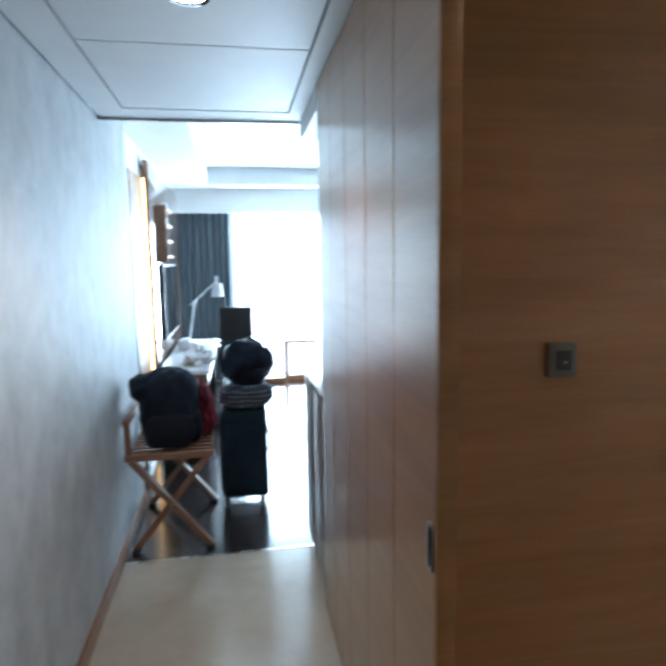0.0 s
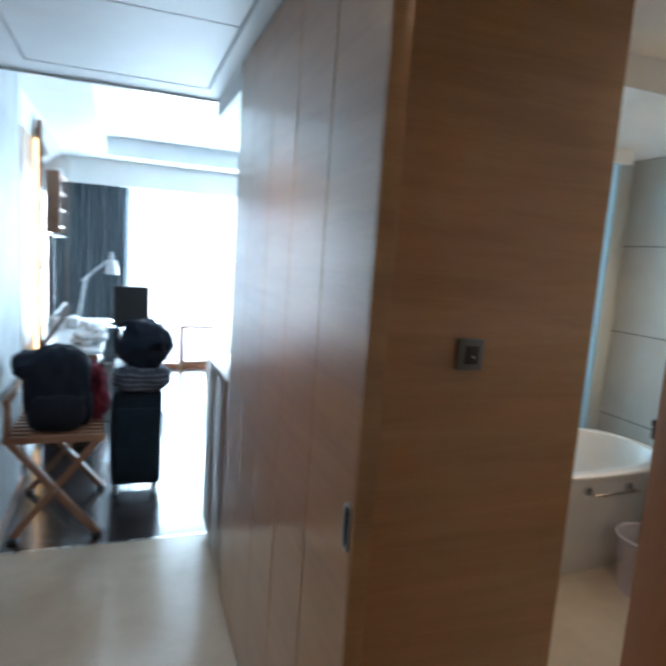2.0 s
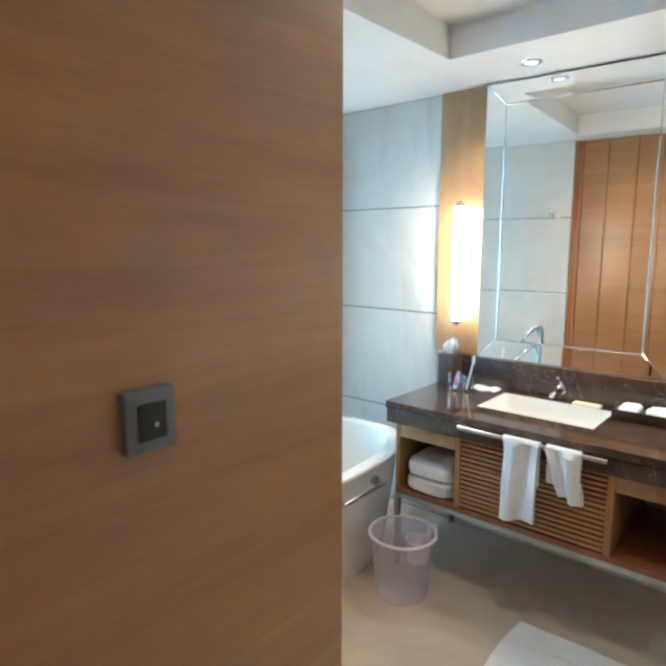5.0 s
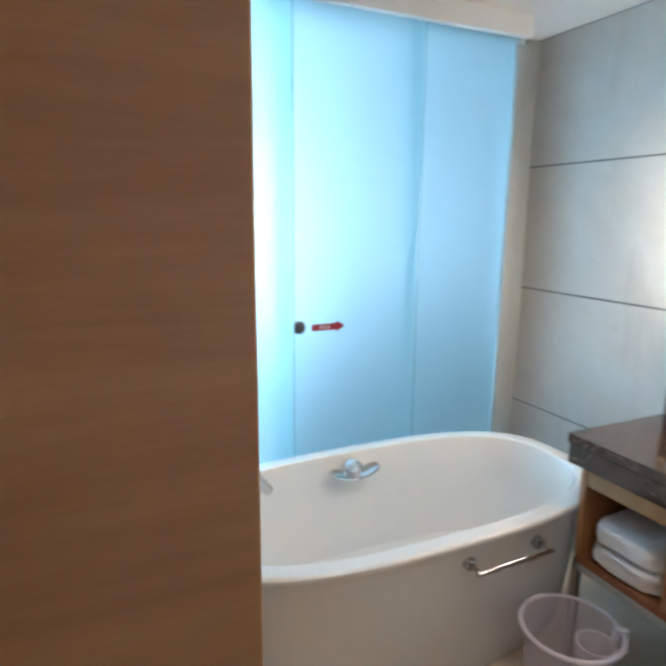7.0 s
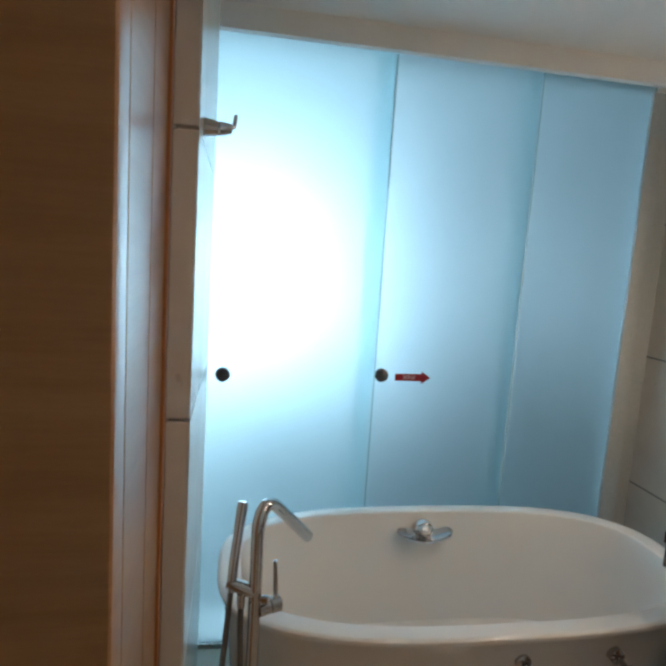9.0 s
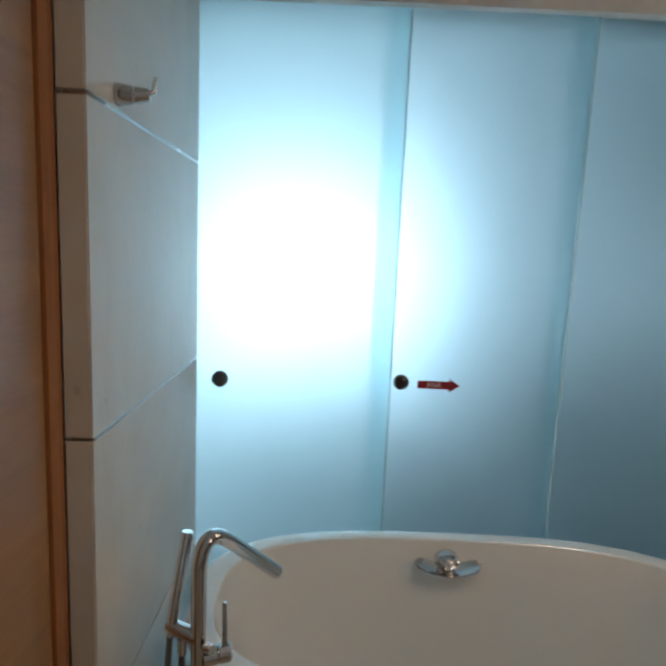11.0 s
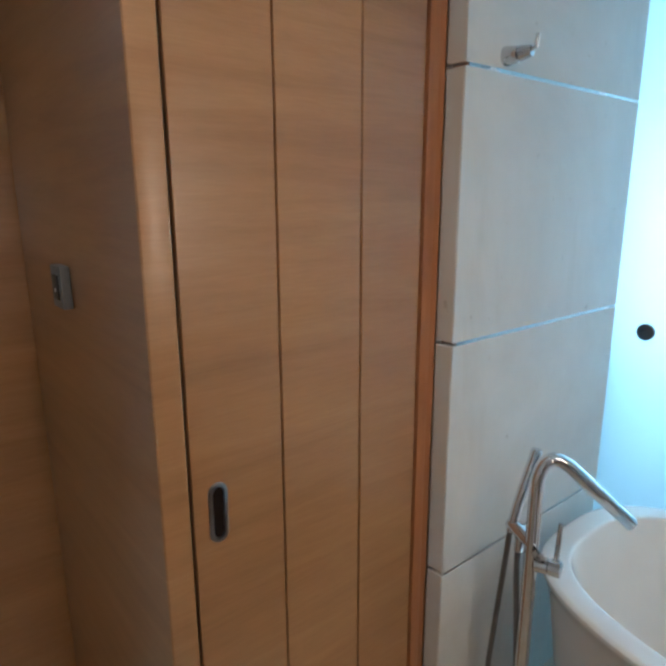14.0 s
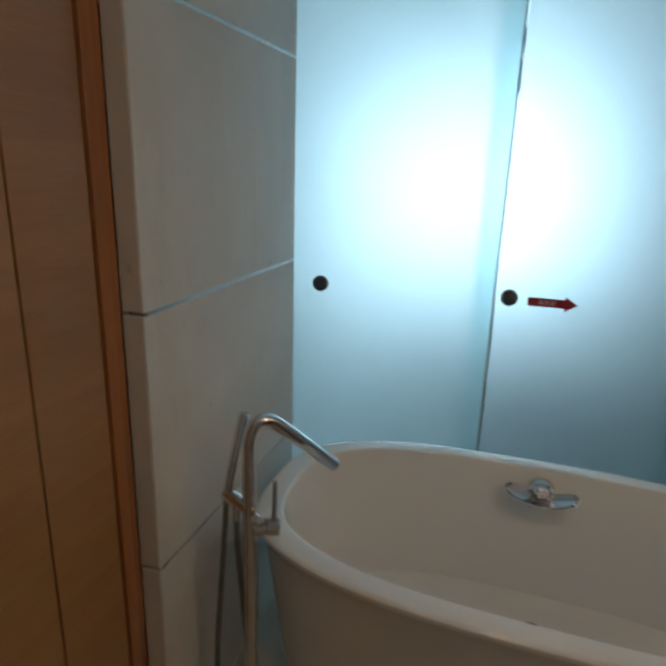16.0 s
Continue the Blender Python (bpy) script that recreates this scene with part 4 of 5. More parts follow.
def sconce(y):
    x = 4.357
    s = thing("wall_sconce", x, y, 1.2, "lit tubular wall lamp with chrome end caps", "wall lamp", "vanity wall lamps")
    part("backplate", boxed(VAN_X - 0.038, VAN_X - 0.0205, y - 0.03, y + 0.03, 1.38, 1.59, bevel=0.004), M_CHROME, s)
    bm, _ = lathe(bmesh.new(), [(0.004, 1.186), (0.025, 1.188), (0.030, 1.199), (0.030, 1.766), (0.025, 1.777), (0.004, 1.779)], x, y, 28)
    part("tube", bm, M_TUBE, s, "glowing opal glass tube")
    for zs in (1, -1):
        zc = 1.4825 + zs * 0.2945
        bm, _ = lathe(bmesh.new(), [(0.0305, zc), (0.0295, zc + zs * 0.012), (0.022, zc + zs * 0.022), (0.008, zc + zs * 0.026), (0.006, zc + zs * 0.036), (0.001, zc + zs * 0.038)], x, y, 24)
        part("end_cap", bm, M_CHROME, s, "chrome end cap")
        part("arm", tubed([(VAN_X - 0.03, y, 1.4825 + zs * 0.09), (x + 0.03, y, 1.4825 + zs * 0.09)], 0.008, 12), M_CHROME, s)
    return s


s1 = sconce(3.115)
copy_thing(s1, pose(4.357, 2.015, 1.2))

mm = thing("magnifying_mirror", 4.40, 1.87, 1.53, "round chrome magnifying mirror on a wall arm", "shaving mirror")
part("arm", tubed([(VAN_X - 0.02, 1.86, 1.53), (4.36, 1.86, 1.53), (4.30, 1.875, 1.53)], 0.008, 12), M_CHROME, mm)
part("disc", tubed([(4.30, 1.88, 1.53), (4.292, 1.877, 1.53), (4.288, 1.876, 1.53)], [0.085, 0.09, 0.08], 36), M_CHROME, mm)

# things on the marble
def tumbler(x, y, label):
    t = thing("tumbler", x, y, 0.85, label, "glass")
    bm, rr = lathe(bmesh.new(), [(0.002, 0.851), (0.031, 0.851), (0.034, 0.94), (0.0325, 0.94), (0.0295, 0.858), (0.002, 0.858)], x, y, 28)
    part("glass", bm, M_TUMBLER, t)


tumbler(4.225, 2.965, "clear glass tumbler holding a white toothbrush")
tumbler(4.215, 3.04, "clear glass tumbler on a marble top")
tb = thing("toothbrush", 4.225, 2.965, 0.86, "white toothbrush standing in a glass tumbler", "toothbrush")
part("stem", tubed([(4.235, 2.98, 0.862), (4.222, 2.952, 0.96), (4.215, 2.938, 1.005)], [0.006, 0.0055, 0.004], 10), M_WHITE, tb)
part("bristles", boxed(4.208, 4.222, 2.931, 2.943, 1.0, 1.035, bevel=0.003), M_WHITE, tb)
tp = thing("toothpaste_tube", 4.215, 3.03, 0.86, "small pink and white toothpaste tube in a glass tumbler", "toothpaste")
part("tube", tubed([(4.205, 3.030, 0.875), (4.212, 3.026, 0.90), (4.222, 3.020, 0.945)], [0.008, 0.008, 0.005], 16), M_PINK, tp)
part("cap", tubed([(4.203, 3.031, 0.8595), (4.205, 3.030, 0.875)], 0.0085, 16), M_WHITE, tp, "white screw cap")
single("paper_mat", sheet(lambda u, v: (4.285 + 0.085 * u + 0.012 * math.sin(v * 9), 2.855 + 0.135 * v, 0.8495 + 0.003 * math.sin(v * 7) ** 2 + 0.002 * u), 8, 16, 0.0012), M_LINEN, "crinkled white paper on the marble top", "paper")
single("soap_packet", boxed(4.318, 4.368, 2.365, 2.485, 0.8485, 0.860, bevel=0.003), M_CREAM, "flat cream soap packet beside the basin", "soap")
TX, TYY = 4.20, 1.965
tray = thing("amenity_tray", TX + 0.08, TYY + 0.16, 0.85, "dark wooden amenity tray in three compartments", "tray")
part("base", boxed(TX, TX + 0.17, TYY, TYY + 0.32, 0.8505, 0.858), M_WOOD_DARK, tray)
for x in (TX, TX + 0.162):
    part("side", boxed(x, x + 0.008, TYY, TYY + 0.32, 0.858, 0.895, bevel=0.002), M_WOOD_DARK, tray)
for k in range(4):
    part("divider", boxed(TX + 0.0082, TX + 0.1618, TYY + 0.104 * k, TYY + 0.104 * k + 0.008, 0.858, 0.893, bevel=0.002), M_WOOD_DARK, tray)
for k in range(3):
    single("amenity_packet", lump(TX + 0.085, TYY + 0.056 + 0.104 * k, 0.878, 0.062, 0.04, 0.024, 4.0, 0.15, k + 3, 24, 12, 0.83), M_LINEN, "white toiletry packet in a dark tray", "toiletries", "amenity packets")
tbx = thing("tissue_box", 4.335, 3.132, 0.848, "dark brown tissue box at the end of the vanity top", "tissue box")
part("case", boxed(4.285, 4.374, 3.082, 3.180, 0.8485, 1.004, bevel=0.003), M_TISSUEBOX, tbx)
part("lid", boxed(4.283, 4.3745, 3.080, 3.182, 1.0042, 1.010, bevel=0.002), M_TISSUEBOX, tbx)


def tissue(u, v):
    """A sheet pulled up through the slot, folded and spread at its top."""
    a, h = u * math.tau, v ** 0.8
    r = (0.012 + 0.020 * math.sin(v * 2.6)) * (1 + 0.35 * math.sin(3 * a + 2 * v) + 0.2 * math.sin(5 * a + 1))
    return (4.332 + r * math.cos(a) + 0.006 * v, 3.134 + r * 1.1 * math.sin(a) - 0.010 * v, 1.0105 + 0.072 * h + 0.010 * math.sin(2 * a + 1) * v)


part("tissue", sheet(tissue, 36, 14, 0.001), M_LINEN, tbx, "white tissue pulled half out")
single("hand_towel", sheet(lambda u, v: (VAN_X - 0.03 - 0.03 * math.sin(u * 6) ** 2, 1.70 + 0.12 * u + 0.02 * (1 - v), 0.95 + 0.42 * v), 20, 16, 0.012), M_TOWEL, "white towel hanging on the wall beside the vanity", "towel")


# ---- bin, mat, drain ----
def waste_bin(x, y):
    t = thing("waste_bin", x, y, 0, "translucent lilac plastic waste bin", "bin")
    bm, rr = lathe(bmesh.new(), [(0.002, 0.002), (0.112, 0.002), (0.118, 0.012), (0.146, 0.285), (0.155, 0.290), (0.156, 0.300), (0.143, 0.301), (0.140, 0.290), (0.113, 0.014), (0.002, 0.010)], x, y, 48)
    part("shell", bm, M_BIN, t)
    lip = tubed([(x + 0.150 * math.cos(a), y + 0.150 * math.sin(a), 0.299) for a in [math.tau * k / 48 for k in range(49)]], 0.007, 10)
    part("rim", lip, M_BIN_RIM, t, "thick rolled lilac rim")
    cx, cy = x + 0.062, y - 0.045
    bm, rr = lathe(bmesh.new(), [(0.002, 0.15), (0.046, 0.15), (0.056, 0.252), (0.060, 0.254), (0.0535, 0.252), (0.044, 0.153), (0.002, 0.153)], cx, cy, 36)
    cup = part("inner_cup", bm, M_BIN_RIM, t, "small pale cup hooked inside the bin")
    a = math.atan2(-0.045, 0.062)
    hook_pts = [(x + q * math.cos(a), y + q * math.sin(a), z) for q, z in ((0.125, 0.25), (0.135, 0.312), (0.157, 0.312), (0.159, 0.24))]
    part("tab", tubed(hook_pts, 0.012, 8), M_BIN_RIM, cup)


waste_bin(3.682, 2.985)


def bath_mat():
    def f(u, v):
        x = 3.47 + 0.36 * u + 0.03 * v
        y = 2.48 - 0.74 * v + 0.012 * math.sin(u * 3)
        z = 0.009 + 0.005 * noise.noise(Vector((u * 3, v * 5, 1))) + 0.014 * math.exp(-((u - 0.5 - 0.25 * v) / 0.06) ** 2) * (0.3 + 0.7 * math.sin(v * 4) ** 2)
        z += 0.018 * math.exp(-((v - 0.35 - 0.3 * u) / 0.05) ** 2) * (1 - u)
        return (x, y, z + 0.002)
    t = thing("bath_mat", 3.66, 2.11, 0, "thin rumpled white bath mat on the marble floor", "bath mat")
    part("cloth", sheet(f, 30, 40, 0.004), M_TOWEL, t)
    part("label", sheet(lambda u, v: (3.60 + 0.05 * u, 2.14 + 0.05 * v, 0.026), 2, 2, 0.001), M_WHITE, t, "small paper label")


bath_mat()
bm, _ = lathe(bmesh.new(), [(0.022, 0.0005), (0.022, 0.003), (0.002, 0.0035)], 3.148, 2.515, 24)
single("floor_spot", bm, M_ALU, "tiny round steel floor fitting", "floor fitting")


# ---- corridor mirror ----
cm = thing("hall_mirror", LEFT, 1.95, 0.1, "tall mirror in a slim wooden frame on a plaster wall", "mirror")
part("glass", boxed(LEFT + 0.004, LEFT + 0.012, 1.46, 2.417, 0.12, 2.102), M_MIRROR, cm)
for a in ((1.435, 1.46, 0.095, 2.127), (2.417, 2.442, 0.095, 2.127), (1.46, 2.417, 0.095, 0.12), (1.46, 2.417, 2.102, 2.127)):
    part("frame", boxed(LEFT, LEFT + 0.018, *a, bevel=0.003), M_WOOD_TRIM, cm, "slim reddish wooden frame")

# ---- minibar ----
mb = thing("minibar_cabinet", 2.0, 3.86, 0, "brown lacquered minibar cabinet with a flat wooden top", "cabinet")
part("body", boxed(1.64, 2.405, 3.485, 4.17, 0.06, 0.985), M_LACQUER, mb)
part("door", boxed(1.62, 1.639, 3.49, 3.83, 0.07, 0.98, bevel=0.002), M_LACQUER, mb)
part("door", boxed(1.62, 1.639, 3.834, 4.165, 0.07, 0.98, bevel=0.002), M_LACQUER, mb)
part("plinth", boxed(1.655, 2.405, 3.49, 4.16, 0.0, 0.06), M_STEEL, mb)
part("top", boxed(1.612, 2.408, 3.483, 4.18, 0.986, 1.01, bevel=0.003), M_LACQUER, mb, "glossy brown top")
single("serving_tray", boxed(1.70, 2.05, 3.6, 3.88, 1.0105, 1.055, bevel=0.006), M_BLACK, "black serving tray on the minibar", "tray")

# ---- bedroom shell ----
setting("wall_east", boxed(4.5, 4.65, 4.2, WIN_Y, 0.0, 2.9), M_WALNUT, "dark walnut panelled wall behind the bed", "wall")
setting("wall_bedroom_near", boxed(VAN_X + 0.121, 4.65, 4.15, 4.1995, 0.0, 2.9), M_WALNUT, "dark walnut bedroom wall beside the bathroom glass", "wall")
wb = bmesh.new()
box(wb, 0.40, 1.20, WIN_Y, WIN_Y + 0.15, 0.0, 2.9)
box(wb, 3.86, 4.65, WIN_Y, WIN_Y + 0.15, 0.0, 2.9)
box(wb, 1.20, 3.86, WIN_Y, WIN_Y + 0.15, 2.23, 2.9)
setting("wall_north", wb, M_PAINT, "white window wall of the bedroom", "wall")
setting("bulkhead", boxed(0.53, 4.5, 8.42, 8.47, 2.226, 2.52), M_PAINT, "white curtain pelmet across the window wall", "bulkhead")
cb = bmesh.new()
box(cb, 0.45, 0.97, 4.18, WIN_Y, 2.52, 2.56)
box(cb, 0.97, 4.5, 8.02, WIN_Y, 2.52, 2.56)
box(cb, 4.3, 4.5, 4.18, 8.02, 2.52, 2.56)
box(cb, 0.95, 0.97, 4.3, 8.02, 2.56, 2.72)
box(cb, 0.97, 4.3, 8.02, 8.04, 2.56, 2.72)
box(cb, 0.45, 4.65, 4.18, WIN_Y, 2.72, 2.76)
setting("ceiling_bedroom", cb, M_CEIL, "white bedroom ceiling with a raised tray", "ceiling")
setting("backdrop", boxed(0.0, 5.0, 9.6, 9.62, -0.4, 3.2), M_HAZE, "bright white haze of daylight outside the window", "sky")
win = thing("window_1", 2.45, WIN_Y + 0.05, 0, "wide full-height window full of white daylight", "window", "", "structure")
part("window_frame", boxed(1.20, 1.25, WIN_Y + 0.02, WIN_Y + 0.08, 0.0, 2.23), M_STEEL, win)
part("window_frame", boxed(3.81, 3.86, WIN_Y + 0.02, WIN_Y + 0.08, 0.0, 2.23), M_STEEL, win)
part("window_frame", boxed(2.51, 2.55, WIN_Y + 0.02, WIN_Y + 0.08, 0.0, 2.23), M_STEEL, win)
for x0 in (1.25, 2.55):
    pn = part("pane", boxed(x0, x0 + 1.26, WIN_Y + 0.045, WIN_Y + 0.055, 0.0, 2.23), M_CLEAR, win)
    pn.visible_shadow = False
part("window_sill", boxed(1.20, 3.86, 8.50, WIN_Y + 0.02, 0.0, 0.07, bevel=0.004), M_WOOD_TRIM, win, "low reddish wooden sill")


def curtain(name, x0, x1, y, folds, mat, label, amp=0.045):
    def f(u, v):
        a = u * folds * math.tau
        return (x0 + (x1 - x0) * u + 0.012 * math.sin(a * 2), y + amp * math.sin(a) * (0.75 + 0.25 * v) + 0.015 * noise.noise(Vector((u * 9, v * 1.5, 2))), 0.075 + (2.24 - 0.075) * v)
    single(name, sheet(f, folds * 12, 8, 0.004), mat, label, "curtain")


curtain("curtain", 0.55, 1.215, 8.56, 8, M_CURTAIN, "slate-grey floor-length curtain gathered beside the window")
curtain("curtain", 3.82, 4.46, 8.60, 10, M_CURTAIN, "slate-grey floor-length curtain beyond the bed")
curtain("sheer_curtain", 1.18, 3.86, 8.70, 22, M_SHEER, "white sheer curtain across the bright window", 0.02)

# ---- bedroom furniture ----
BW = 0.53
pan = thing("tv_panel", BW, 7.2, 0, "tall wooden television panel with warm backlight", "wall panel")
part("board", boxed(BW + 0.036, BW + 0.062, 5.912, 8.2, 0.1, 2.43, bevel=0.002), M_PANEL_GLOSS, pan)
part("edge", boxed(BW + 0.032, BW + 0.0625, 5.89, 5.911, 0.1, 2.432, bevel=0.002), M_WOOD_TRIM, pan, "dark wooden edge")
part("strip", boxed(BW + 0.001, BW + 0.01, 5.34, 5.925, 0.1, 2.29), M_WOOD, pan, "warm backlit wooden strip")
part("led", boxed(BW + 0.011, BW + 0.024, 5.935, 5.95, 0.12, 2.30), M_LED, pan, "warm glowing strip light")
tv = thing("television", BW + 0.107, 6.8, 0.92, "flat black television on a wooden panel", "television")
part("case", boxed(BW + 0.063, BW + 0.102, 6.3, 7.35, 0.92, 1.60, bevel=0.006), M_BLACK, tv)
part("screen", boxed(BW + 0.1022, BW + 0.104, 6.32, 7.33, 0.945, 1.58), M_SCREEN, tv)
part("plate", boxed(BW + 0.104, BW + 0.106, 6.32, 7.33, 0.925, 0.94), M_STEEL, tv)
rk = thing("wall_shelf", BW + 0.107, 6.5, 1.65, "small stepped wall shelf with ornaments above the television", "shelf")
for k in range(4):
    part("shelf", boxed(BW + 0.063, BW + 0.147, 6.3, 6.75, 1.66 + 0.14 * k, 1.68 + 0.14 * k, bevel=0.003), M_WOOD_RACK, rk)
    part("ornament", boxed(BW + 0.077, BW + 0.127, 6.34 + 0.07 * k, 6.42 + 0.07 * k, 1.681 + 0.14 * k, 1.75 + 0.14 * k, bevel=0.01), M_LINEN, rk, "small pale ornament")
part("side", boxed(BW + 0.063, BW + 0.147, 6.285, 6.299, 1.62, 2.12, bevel=0.003), M_WOOD_RACK, rk)

desk = thing("desk", 0.85, 6.5, 0, "long dark desk with a pale stone top along the wall", "desk")
part("top", boxed(BW + 0.09, 1.03, 5.60, 7.6, 0.725, 0.75, bevel=0.003), M_WHITE, desk, "pale stone top")
part("fascia", boxed(BW + 0.10, 1.01, 5.61, 7.58, 0.60, 0.724), M_WOOD_TRIM, desk)
part("side", boxed(BW + 0.10, 0.99, 5.62, 5.66, 0.0, 0.60), M_WOOD_DARK, desk)
part("side", boxed(BW + 0.10, 0.99, 7.5, 7.54, 0.0, 0.60), M_WOOD_DARK, desk)
gd = thing("glass_table", 1.3, 7.3, 0, "glass-topped desk extension on a steel leg", "table")
part("top", boxed(1.045, 1.56, 6.95, 7.6, 0.735, 0.75, bevel=0.003), M_CLEAR, gd)
part("leg", tubed([(1.48, 7.27, 0.0), (1.48, 7.27, 0.735)], 0.025, 18), M_STEEL, gd)
part("leg", tubed([(1.14, 7.27, 0.0), (1.14, 7.27, 0.735)], 0.025, 18), M_STEEL, gd)


def desk_lamp(x, y):
    t = thing("desk_lamp", x, y, 0.75, "white adjustable desk lamp with a conical shade", "lamp")
    bm, _ = lathe(bmesh.new(), [(0.002, 0.751), (0.10, 0.751), (0.10, 0.765), (0.09, 0.775), (0.012, 0.78)], x, y, 32)
    part("base", bm, M_WHITE, t)
    part("arm", tubed([(x, y, 0.77), (x + 0.07, y, 1.19)], 0.011, 12), M_WHITE, t)
    part("arm", tubed([(x + 0.03, y, 1.165), (x + 0.30, y, 1.405)], 0.010, 12), M_WHITE, t)
    bm, _ = lathe(bmesh.new(), [(0.004, 1.395), (0.046, 1.385), (0.050, 1.37), (0.066, 1.25), (0.063, 1.25), (0.046, 1.368)], x + 0.315, y, 28)
    part("shade", bm, M_WHITE, t, "white conical shade")
    part("pin", tubed([(x + 0.305, y, 1.39), (x + 0.305, y, 1.47)], [0.02, 0.012], 12), M_WHITE, t)
    part("joint", tubed([(x + 0.07, y - 0.02, 1.19), (x + 0.07, y + 0.02, 1.19)], 0.022, 16), M_WHITE, t)


desk_lamp(0.75, 7.2)
single("plastic_bag", lump(0.93, 5.98, 0.825, 0.12, 0.16, 0.085, 2.2, 0.45, 2, 40, 22, 0.86), M_WHITE, "knotted white plastic bag on the desk", "bag")
single("magazine", boxed(0.86, 1.0, 5.63, 5.74, 0.7505, 0.757, bevel=0.002), M_LINEN, "small folded leaflet on the desk", "leaflet")
single("telephone", lump(0.74, 6.85, 0.80, 0.07, 0.10, 0.06, 3.5, 0.1, 9, 28, 14, 0.82), M_WHITE, "white telephone on the desk", "telephone")

ch = thing("office_chair", 1.3, 6.3, 0, "black office chair with a square back", "chair")
part("backrest", boxed(1.10, 1.39, 6.15, 6.20, 0.86, 1.215, bevel=0.02, seg=3), M_BLACK, ch)
part("seat", boxed(1.10, 1.42, 6.2, 6.62, 0.44, 0.50, bevel=0.02, seg=3), M_BLACK, ch)
part("spine", boxed(1.24, 1.28, 6.165, 6.23, 0.46, 0.88, bevel=0.005), M_BLACK, ch)
part("post", tubed([(1.26, 6.4, 0.08), (1.26, 6.4, 0.44)], 0.025, 16), M_STEEL, ch)
for k in range(5):
    a = k * math.tau / 5 + 0.3
    ex, ey = 1.26 + 0.24 * math.cos(a), 6.4 + 0.24 * math.sin(a)
    fo = part("foot", tubed([(1.26, 6.4, 0.10), (ex, ey, 0.06)], [0.022, 0.014], 12), M_BLACK, ch)
    part("castor", tubed([(ex, ey - 0.012, 0.027), (ex, ey + 0.012, 0.027)], 0.027, 16), M_BLACK, fo)


# ---- luggage rack and bags ----
def luggage_rack():
    x0, x1, y0, y1, z = 0.632, 1.085, 4.19, 4.82, 0.555
    t = thing("luggage_rack", 0.85, 4.45, 0, "folding beech luggage rack with crossed legs", "luggage rack")
    for y in (y0, y1):
        for a, b in ((x0 + 0.02, x1 - 0.02), (x1 - 0.02, x0 + 0.02)):
            s = 0.012 if a < b else -0.012
            bm = tubed([(a, y + s, 0.015), ((a + b) / 2, y + s, 0.275), (b, y + s, z - 0.02)], 0.024, 4)
            part("leg", bm, M_WOOD_RACK, t)
        part("bolt", tubed([((x0 + x1) / 2, y - 0.035, 0.275), ((x0 + x1) / 2, y + 0.035, 0.275)], 0.008, 10), M_STEEL, t)
        part("end_rail", boxed(x0 - 0.015, x1 + 0.015, y - 0.02, y + 0.02, z - 0.025, z + 0.012, bevel=0.006), M_WOOD_RACK, t)
        part("foot_pad", boxed(x0 + 0.0, x0 + 0.05, y - 0.03, y + 0.03, 0.0, 0.02, bevel=0.004), M_BLACK, t)
        part("foot_pad", boxed(x1 - 0.05, x1, y - 0.03, y + 0.03, 0.0, 0.02, bevel=0.004), M_BLACK, t)
    for i in range(9):
        y = y0 + 0.045 + i * 0.066
        part("slat", boxed(x0, x1, y, y + 0.03, z, z + 0.012, bevel=0.003, seg=1), M_WOOD_RACK, t)
    for y in (y0, y1):
        part("back_post", boxed(x0 - 0.01, x0 + 0.022, y - 0.016, y + 0.016, z + 0.012, 0.745, bevel=0.004), M_WOOD_RACK, t)
    part("back_rail", boxed(x0 - 0.012, x0 + 0.022, y0 - 0.03, y1 + 0.03, 0.735, 0.768, bevel=0.006), M_WOOD_RACK, t)


luggage_rack()
bp = thing("backpack", 0.84, 4.40, 0.567, "stuffed black backpack on a luggage rack", "backpack")
part("body", lump(0.850, 4.37, 0.778, 0.168, 0.15, 0.240, 2.7, 0.10, 4, 56, 34, 0.88), M_NAVY, bp)
part("pocket", lump(0.862, 4.25, 0.675, 0.135, 0.05, 0.105, 3.0, 0.08, 7, 40, 22, 0.9), M_NAVY, bp)
part("side_pocket", lump(0.975, 4.36, 0.675, 0.060, 0.10, 0.105, 2.4, 0.12, 3, 32, 20, 0.9), M_NAVY, bp)
part("top_flap", lump(0.722, 4.36, 0.905, 0.092, 0.115, 0.080, 2.3, 0.14, 11, 40, 20, 0.9), M_NAVY, bp)
part("handle", tubed([*arc((0.76, 4.35, 0.985), (0.80, 4.35, 1.03), (0.85, 4.35, 0.985), 8)], 0.009, 8), M_NAVY, bp)
single("red_jacket", lump(1.045, 4.50, 0.714, 0.060, 0.12, 0.158, 2.1, 0.5, 6, 56, 36, 0.92), M_RED, "crumpled crimson jacket stuffed beside a backpack", "jacket")

sc = thing("suitcase", 1.265, 4.78, 0, "upright dark blue cloth suitcase on castors", "suitcase")
part("shell", boxed(1.122, 1.424, 4.66, 4.92, 0.065, 0.668, bevel=0.035, seg=4), M_SUITCASE, sc)
part("pocket", boxed(1.15, 1.395, 4.64, 4.665, 0.12, 0.57, bevel=0.012, seg=3), M_SUITCASE, sc)
part("zip", tubed([(1.117, 4.70, 0.12), (1.117, 4.70, 0.62)], 0.005, 8), M_BLACK, sc)
for x in (1.15, 1.385):
    for y in (4.69, 4.89):
        part("castor", tubed([(x - 0.012, y, 0.024), (x + 0.012, y, 0.024)], 0.024, 16), M_BLACK, sc)
        part("fork", boxed(x - 0.016, x + 0.016, y - 0.012, y + 0.012, 0.03, 0.068, bevel=0.003), M_BLACK, sc)
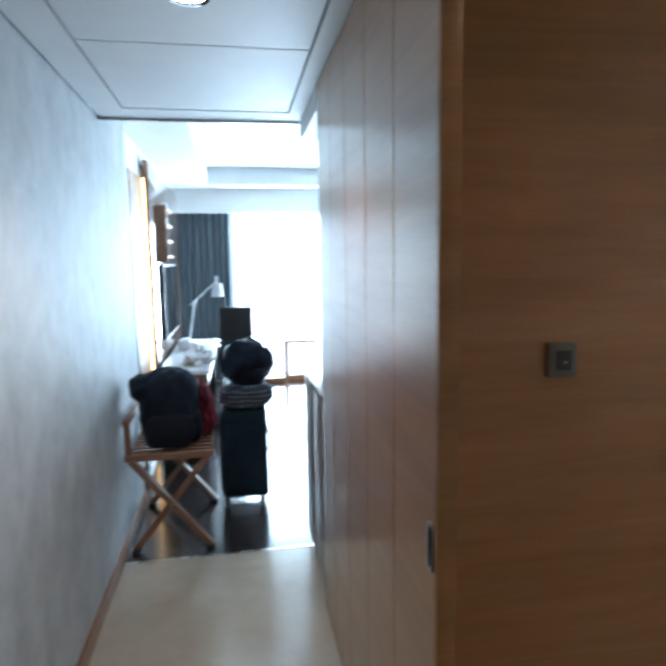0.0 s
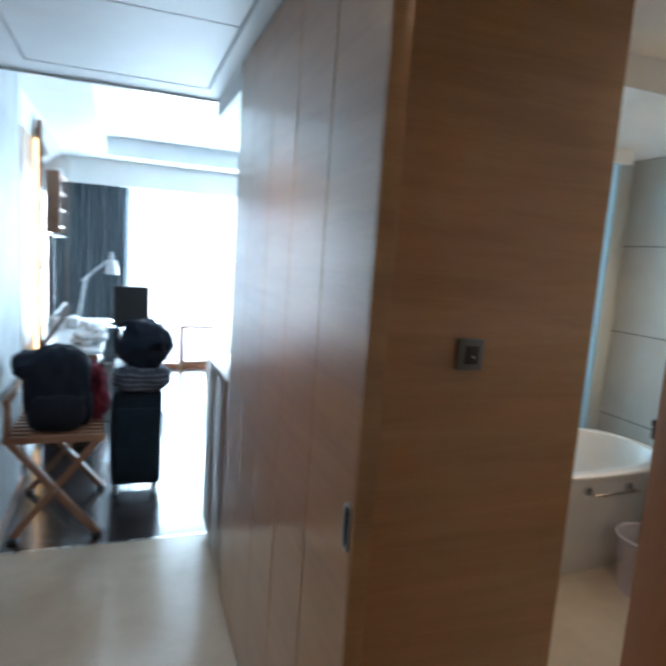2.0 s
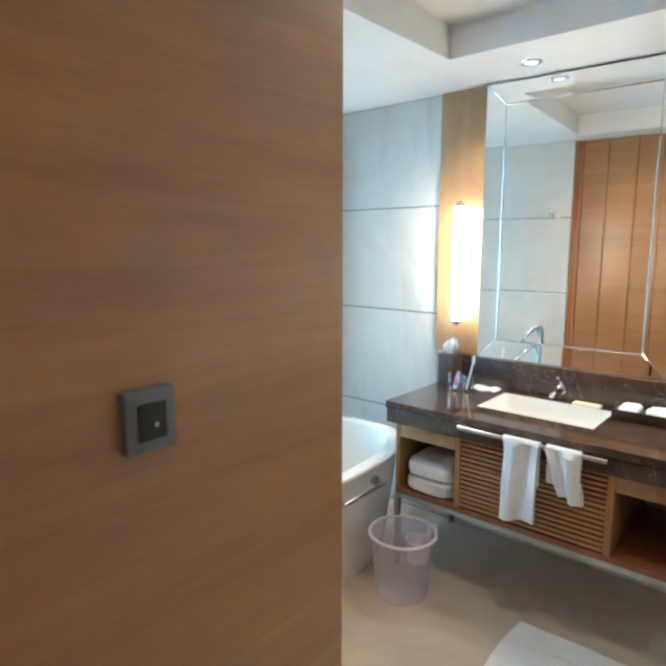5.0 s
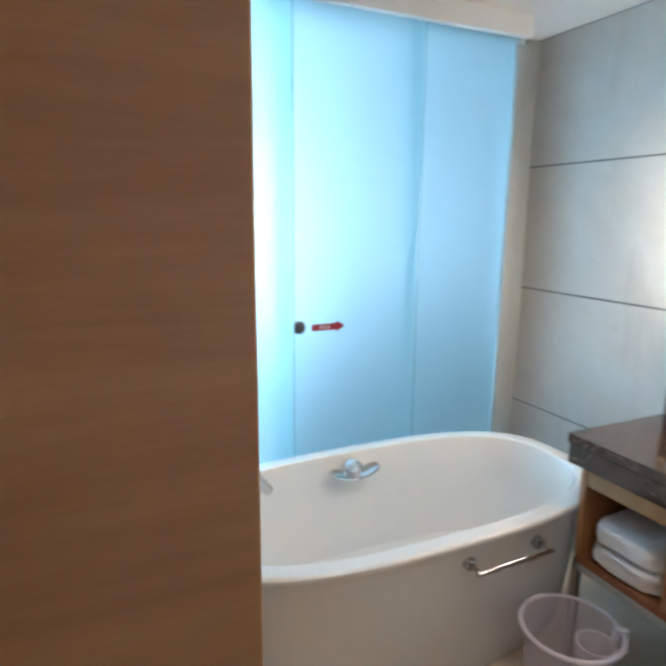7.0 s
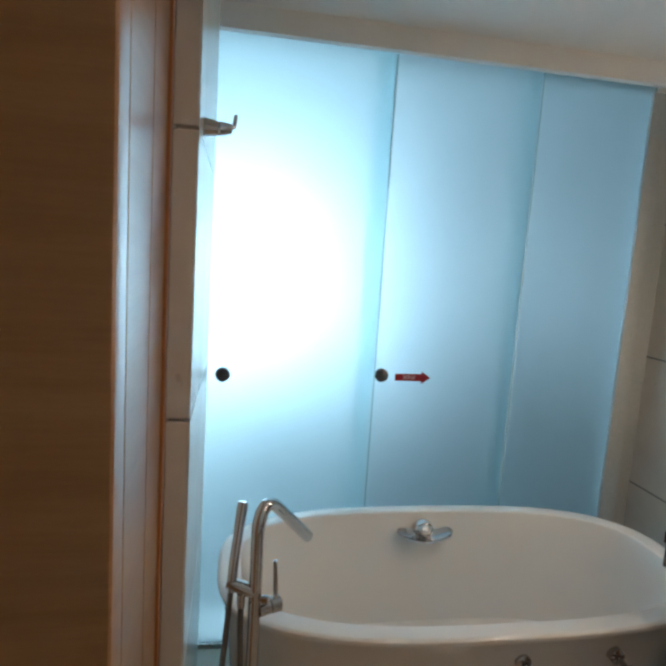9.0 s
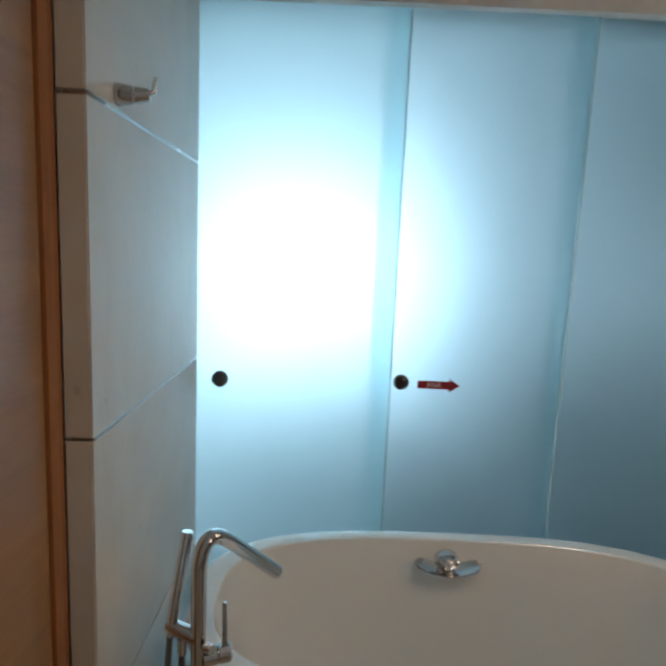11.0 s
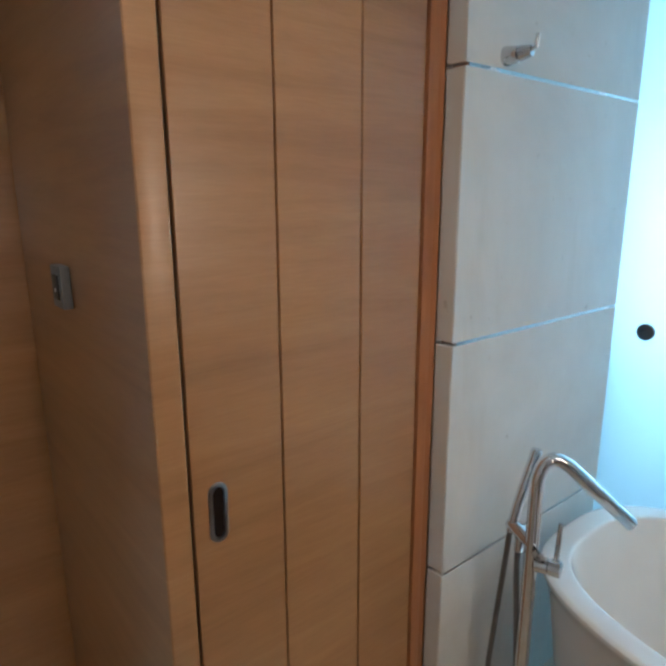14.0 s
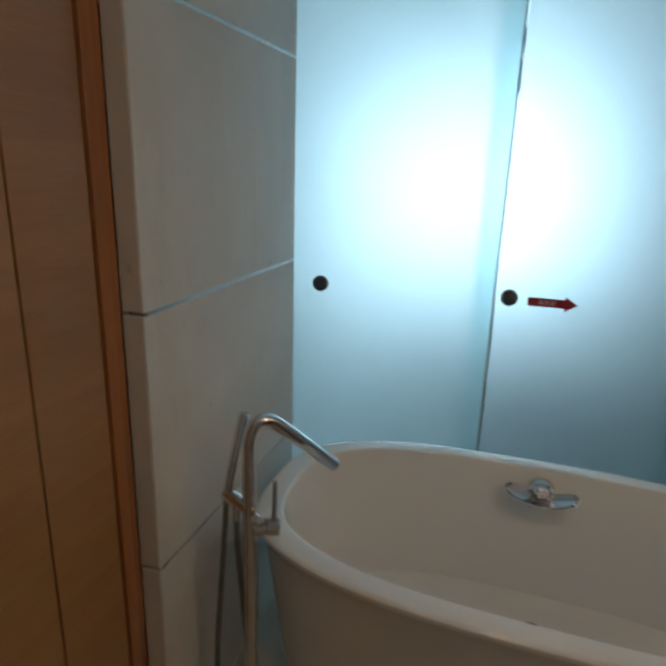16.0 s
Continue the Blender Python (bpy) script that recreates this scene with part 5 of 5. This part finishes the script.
part("side_handle", tubed([(1.428, 4.78, 0.34), *arc((1.44, 4.78, 0.36), (1.445, 4.78, 0.42), (1.44, 4.78, 0.48), 6), (1.428, 4.78, 0.50)], 0.008, 8), M_BLACK, sc)
for x in (1.18, 1.20):
    part("pull_bar", tubed([(x, 4.88, 0.70), (x, 4.88, 1.02)], 0.006, 8), M_STEEL, sc)
single("folded_jumper", lump(1.30, 4.77, 0.739, 0.172, 0.16, 0.083, 2.8, 0.18, 3, 44, 20, 0.85), M_PLAID, "folded dark plaid jumper on a suitcase", "jumper")
sb = thing("sports_bag", 1.30, 4.77, 0.83, "round black sports bag on top of a suitcase", "bag")
part("body", lump(1.312, 4.77, 0.950, 0.160, 0.125, 0.156, 2.3, 0.17, 12, 48, 30, 0.88), M_NAVY, sb)
for k in range(3):
    bm = bmesh.new()
    x = 1.352 + k * 0.024
    h = 0.018 + 0.014 * k
    vs = [bm.verts.new(p) for p in ((x, 4.636, 0.935), (x + 0.018, 4.636, 0.935), (x + 0.018 - 0.016, 4.636, 0.935 + h), (x - 0.016, 4.636, 0.935 + h))]
    bm.faces.new(vs)
    bmesh.ops.solidify(bm, geom=bm.faces[:], thickness=0.004)
    part("stripe", bm, M_STICKERWHITE, sb, "slanted white stripe")
part("strap", tubed([(1.15, 4.72, 0.90), *arc((1.14, 4.70, 0.98), (1.14, 4.69, 1.10), (1.22, 4.72, 1.10), 8)], 0.012, 8), M_NAVY, sb)


# ---- window side ----
def side_table(x0, x1, y0, y1, h):
    t = thing("side_table", (x0 + x1) / 2, (y0 + y1) / 2, 0, "small open-framed wooden side table by the window", "side table")
    part("top", boxed(x0, x1, y0, y1, h - 0.03, h, bevel=0.004), M_WOOD_RACK, t)
    for x in (x0 + 0.02, x1 - 0.05):
        for y in (y0 + 0.02, y1 - 0.05):
            part("leg", boxed(x, x + 0.03, y, y + 0.03, 0.0, h - 0.03, bevel=0.003), M_WOOD_RACK, t)
    part("rail", boxed(x0 + 0.05, x1 - 0.05, y0 + 0.03, y0 + 0.05, 0.16, 0.20, bevel=0.003), M_WOOD_RACK, t)


side_table(1.825, 2.235, 7.95, 8.35, 0.64)
single("pouffe", lump(2.62, 7.7, 0.24, 0.26, 0.26, 0.27, 2.8, 0.03, 8, 40, 24, 0.88), M_LINEN, "round white upholstered pouffe", "pouffe")

bed = thing("bed", 3.45, 6.9, 0, "unmade double bed in white linen", "bed")
part("base", boxed(2.45, 4.38, 6.0, 7.75, 0.0, 0.32, bevel=0.01), M_WOOD_DARK, bed)


def duvet(u, v):
    x, y = 2.24 + 2.14 * u, 5.86 + 2.04 * v
    ex, ey = max(0.0, (0.08 - u) / 0.08), max(0.0, max(0.075 - v, v - 0.925) / 0.075)
    e = min(1.0, max(ex, ey))
    z = 0.53 + 0.05 * noise.noise(Vector((u * 5, v * 5, 3))) + 0.035 * noise.noise(Vector((u * 14, v * 14, 4)))
    drop = 0.40 * e ** 0.8
    return (x + 0.035 * math.sin(v * 34 + 3 * noise.noise(Vector((v * 6, 0, 1)))) * ex, y + 0.02 * math.sin(u * 34) * ey, max(z - drop, 0.12))


part("duvet", sheet(duvet, 70, 60, 0.03), M_LINEN, bed, "rumpled white duvet")
part("headboard", boxed(4.40, 4.49, 5.85, 7.9, 0.0, 1.1, bevel=0.01), M_WOOD_DARK, bed)
for y in (6.4, 7.4):
    p = lump(3.95, y, 0.735, 0.24, 0.36, 0.20, 2.6, 0.12, y, 44, 26, 0.9)
    single("pillow", p, M_LINEN, "plump white pillow on the bed", "pillow", "bed pillows")
ns = thing("nightstand", 4.0, 8.1, 0, "low dark bedside cabinet by the curtain", "cabinet")
part("body", boxed(3.72, 4.3, 7.95, 8.38, 0.0, 0.52, bevel=0.006), M_WOOD_DARK, ns)
pl = thing("pendant_lamp", 3.98, 8.1, 1.6, "white drum pendant lamp over the bedside", "lamp")
part("cord", tubed([(3.98, 8.1, 1.81), (3.98, 8.1, 2.52)], 0.004, 8), M_WHITE, pl)
bm, _ = lathe(bmesh.new(), [(0.002, 1.81), (0.16, 1.81), (0.163, 1.69), (0.159, 1.69), (0.157, 1.805)], 3.98, 8.1, 40)
part("shade", bm, M_WHITE, pl, "white drum shade")
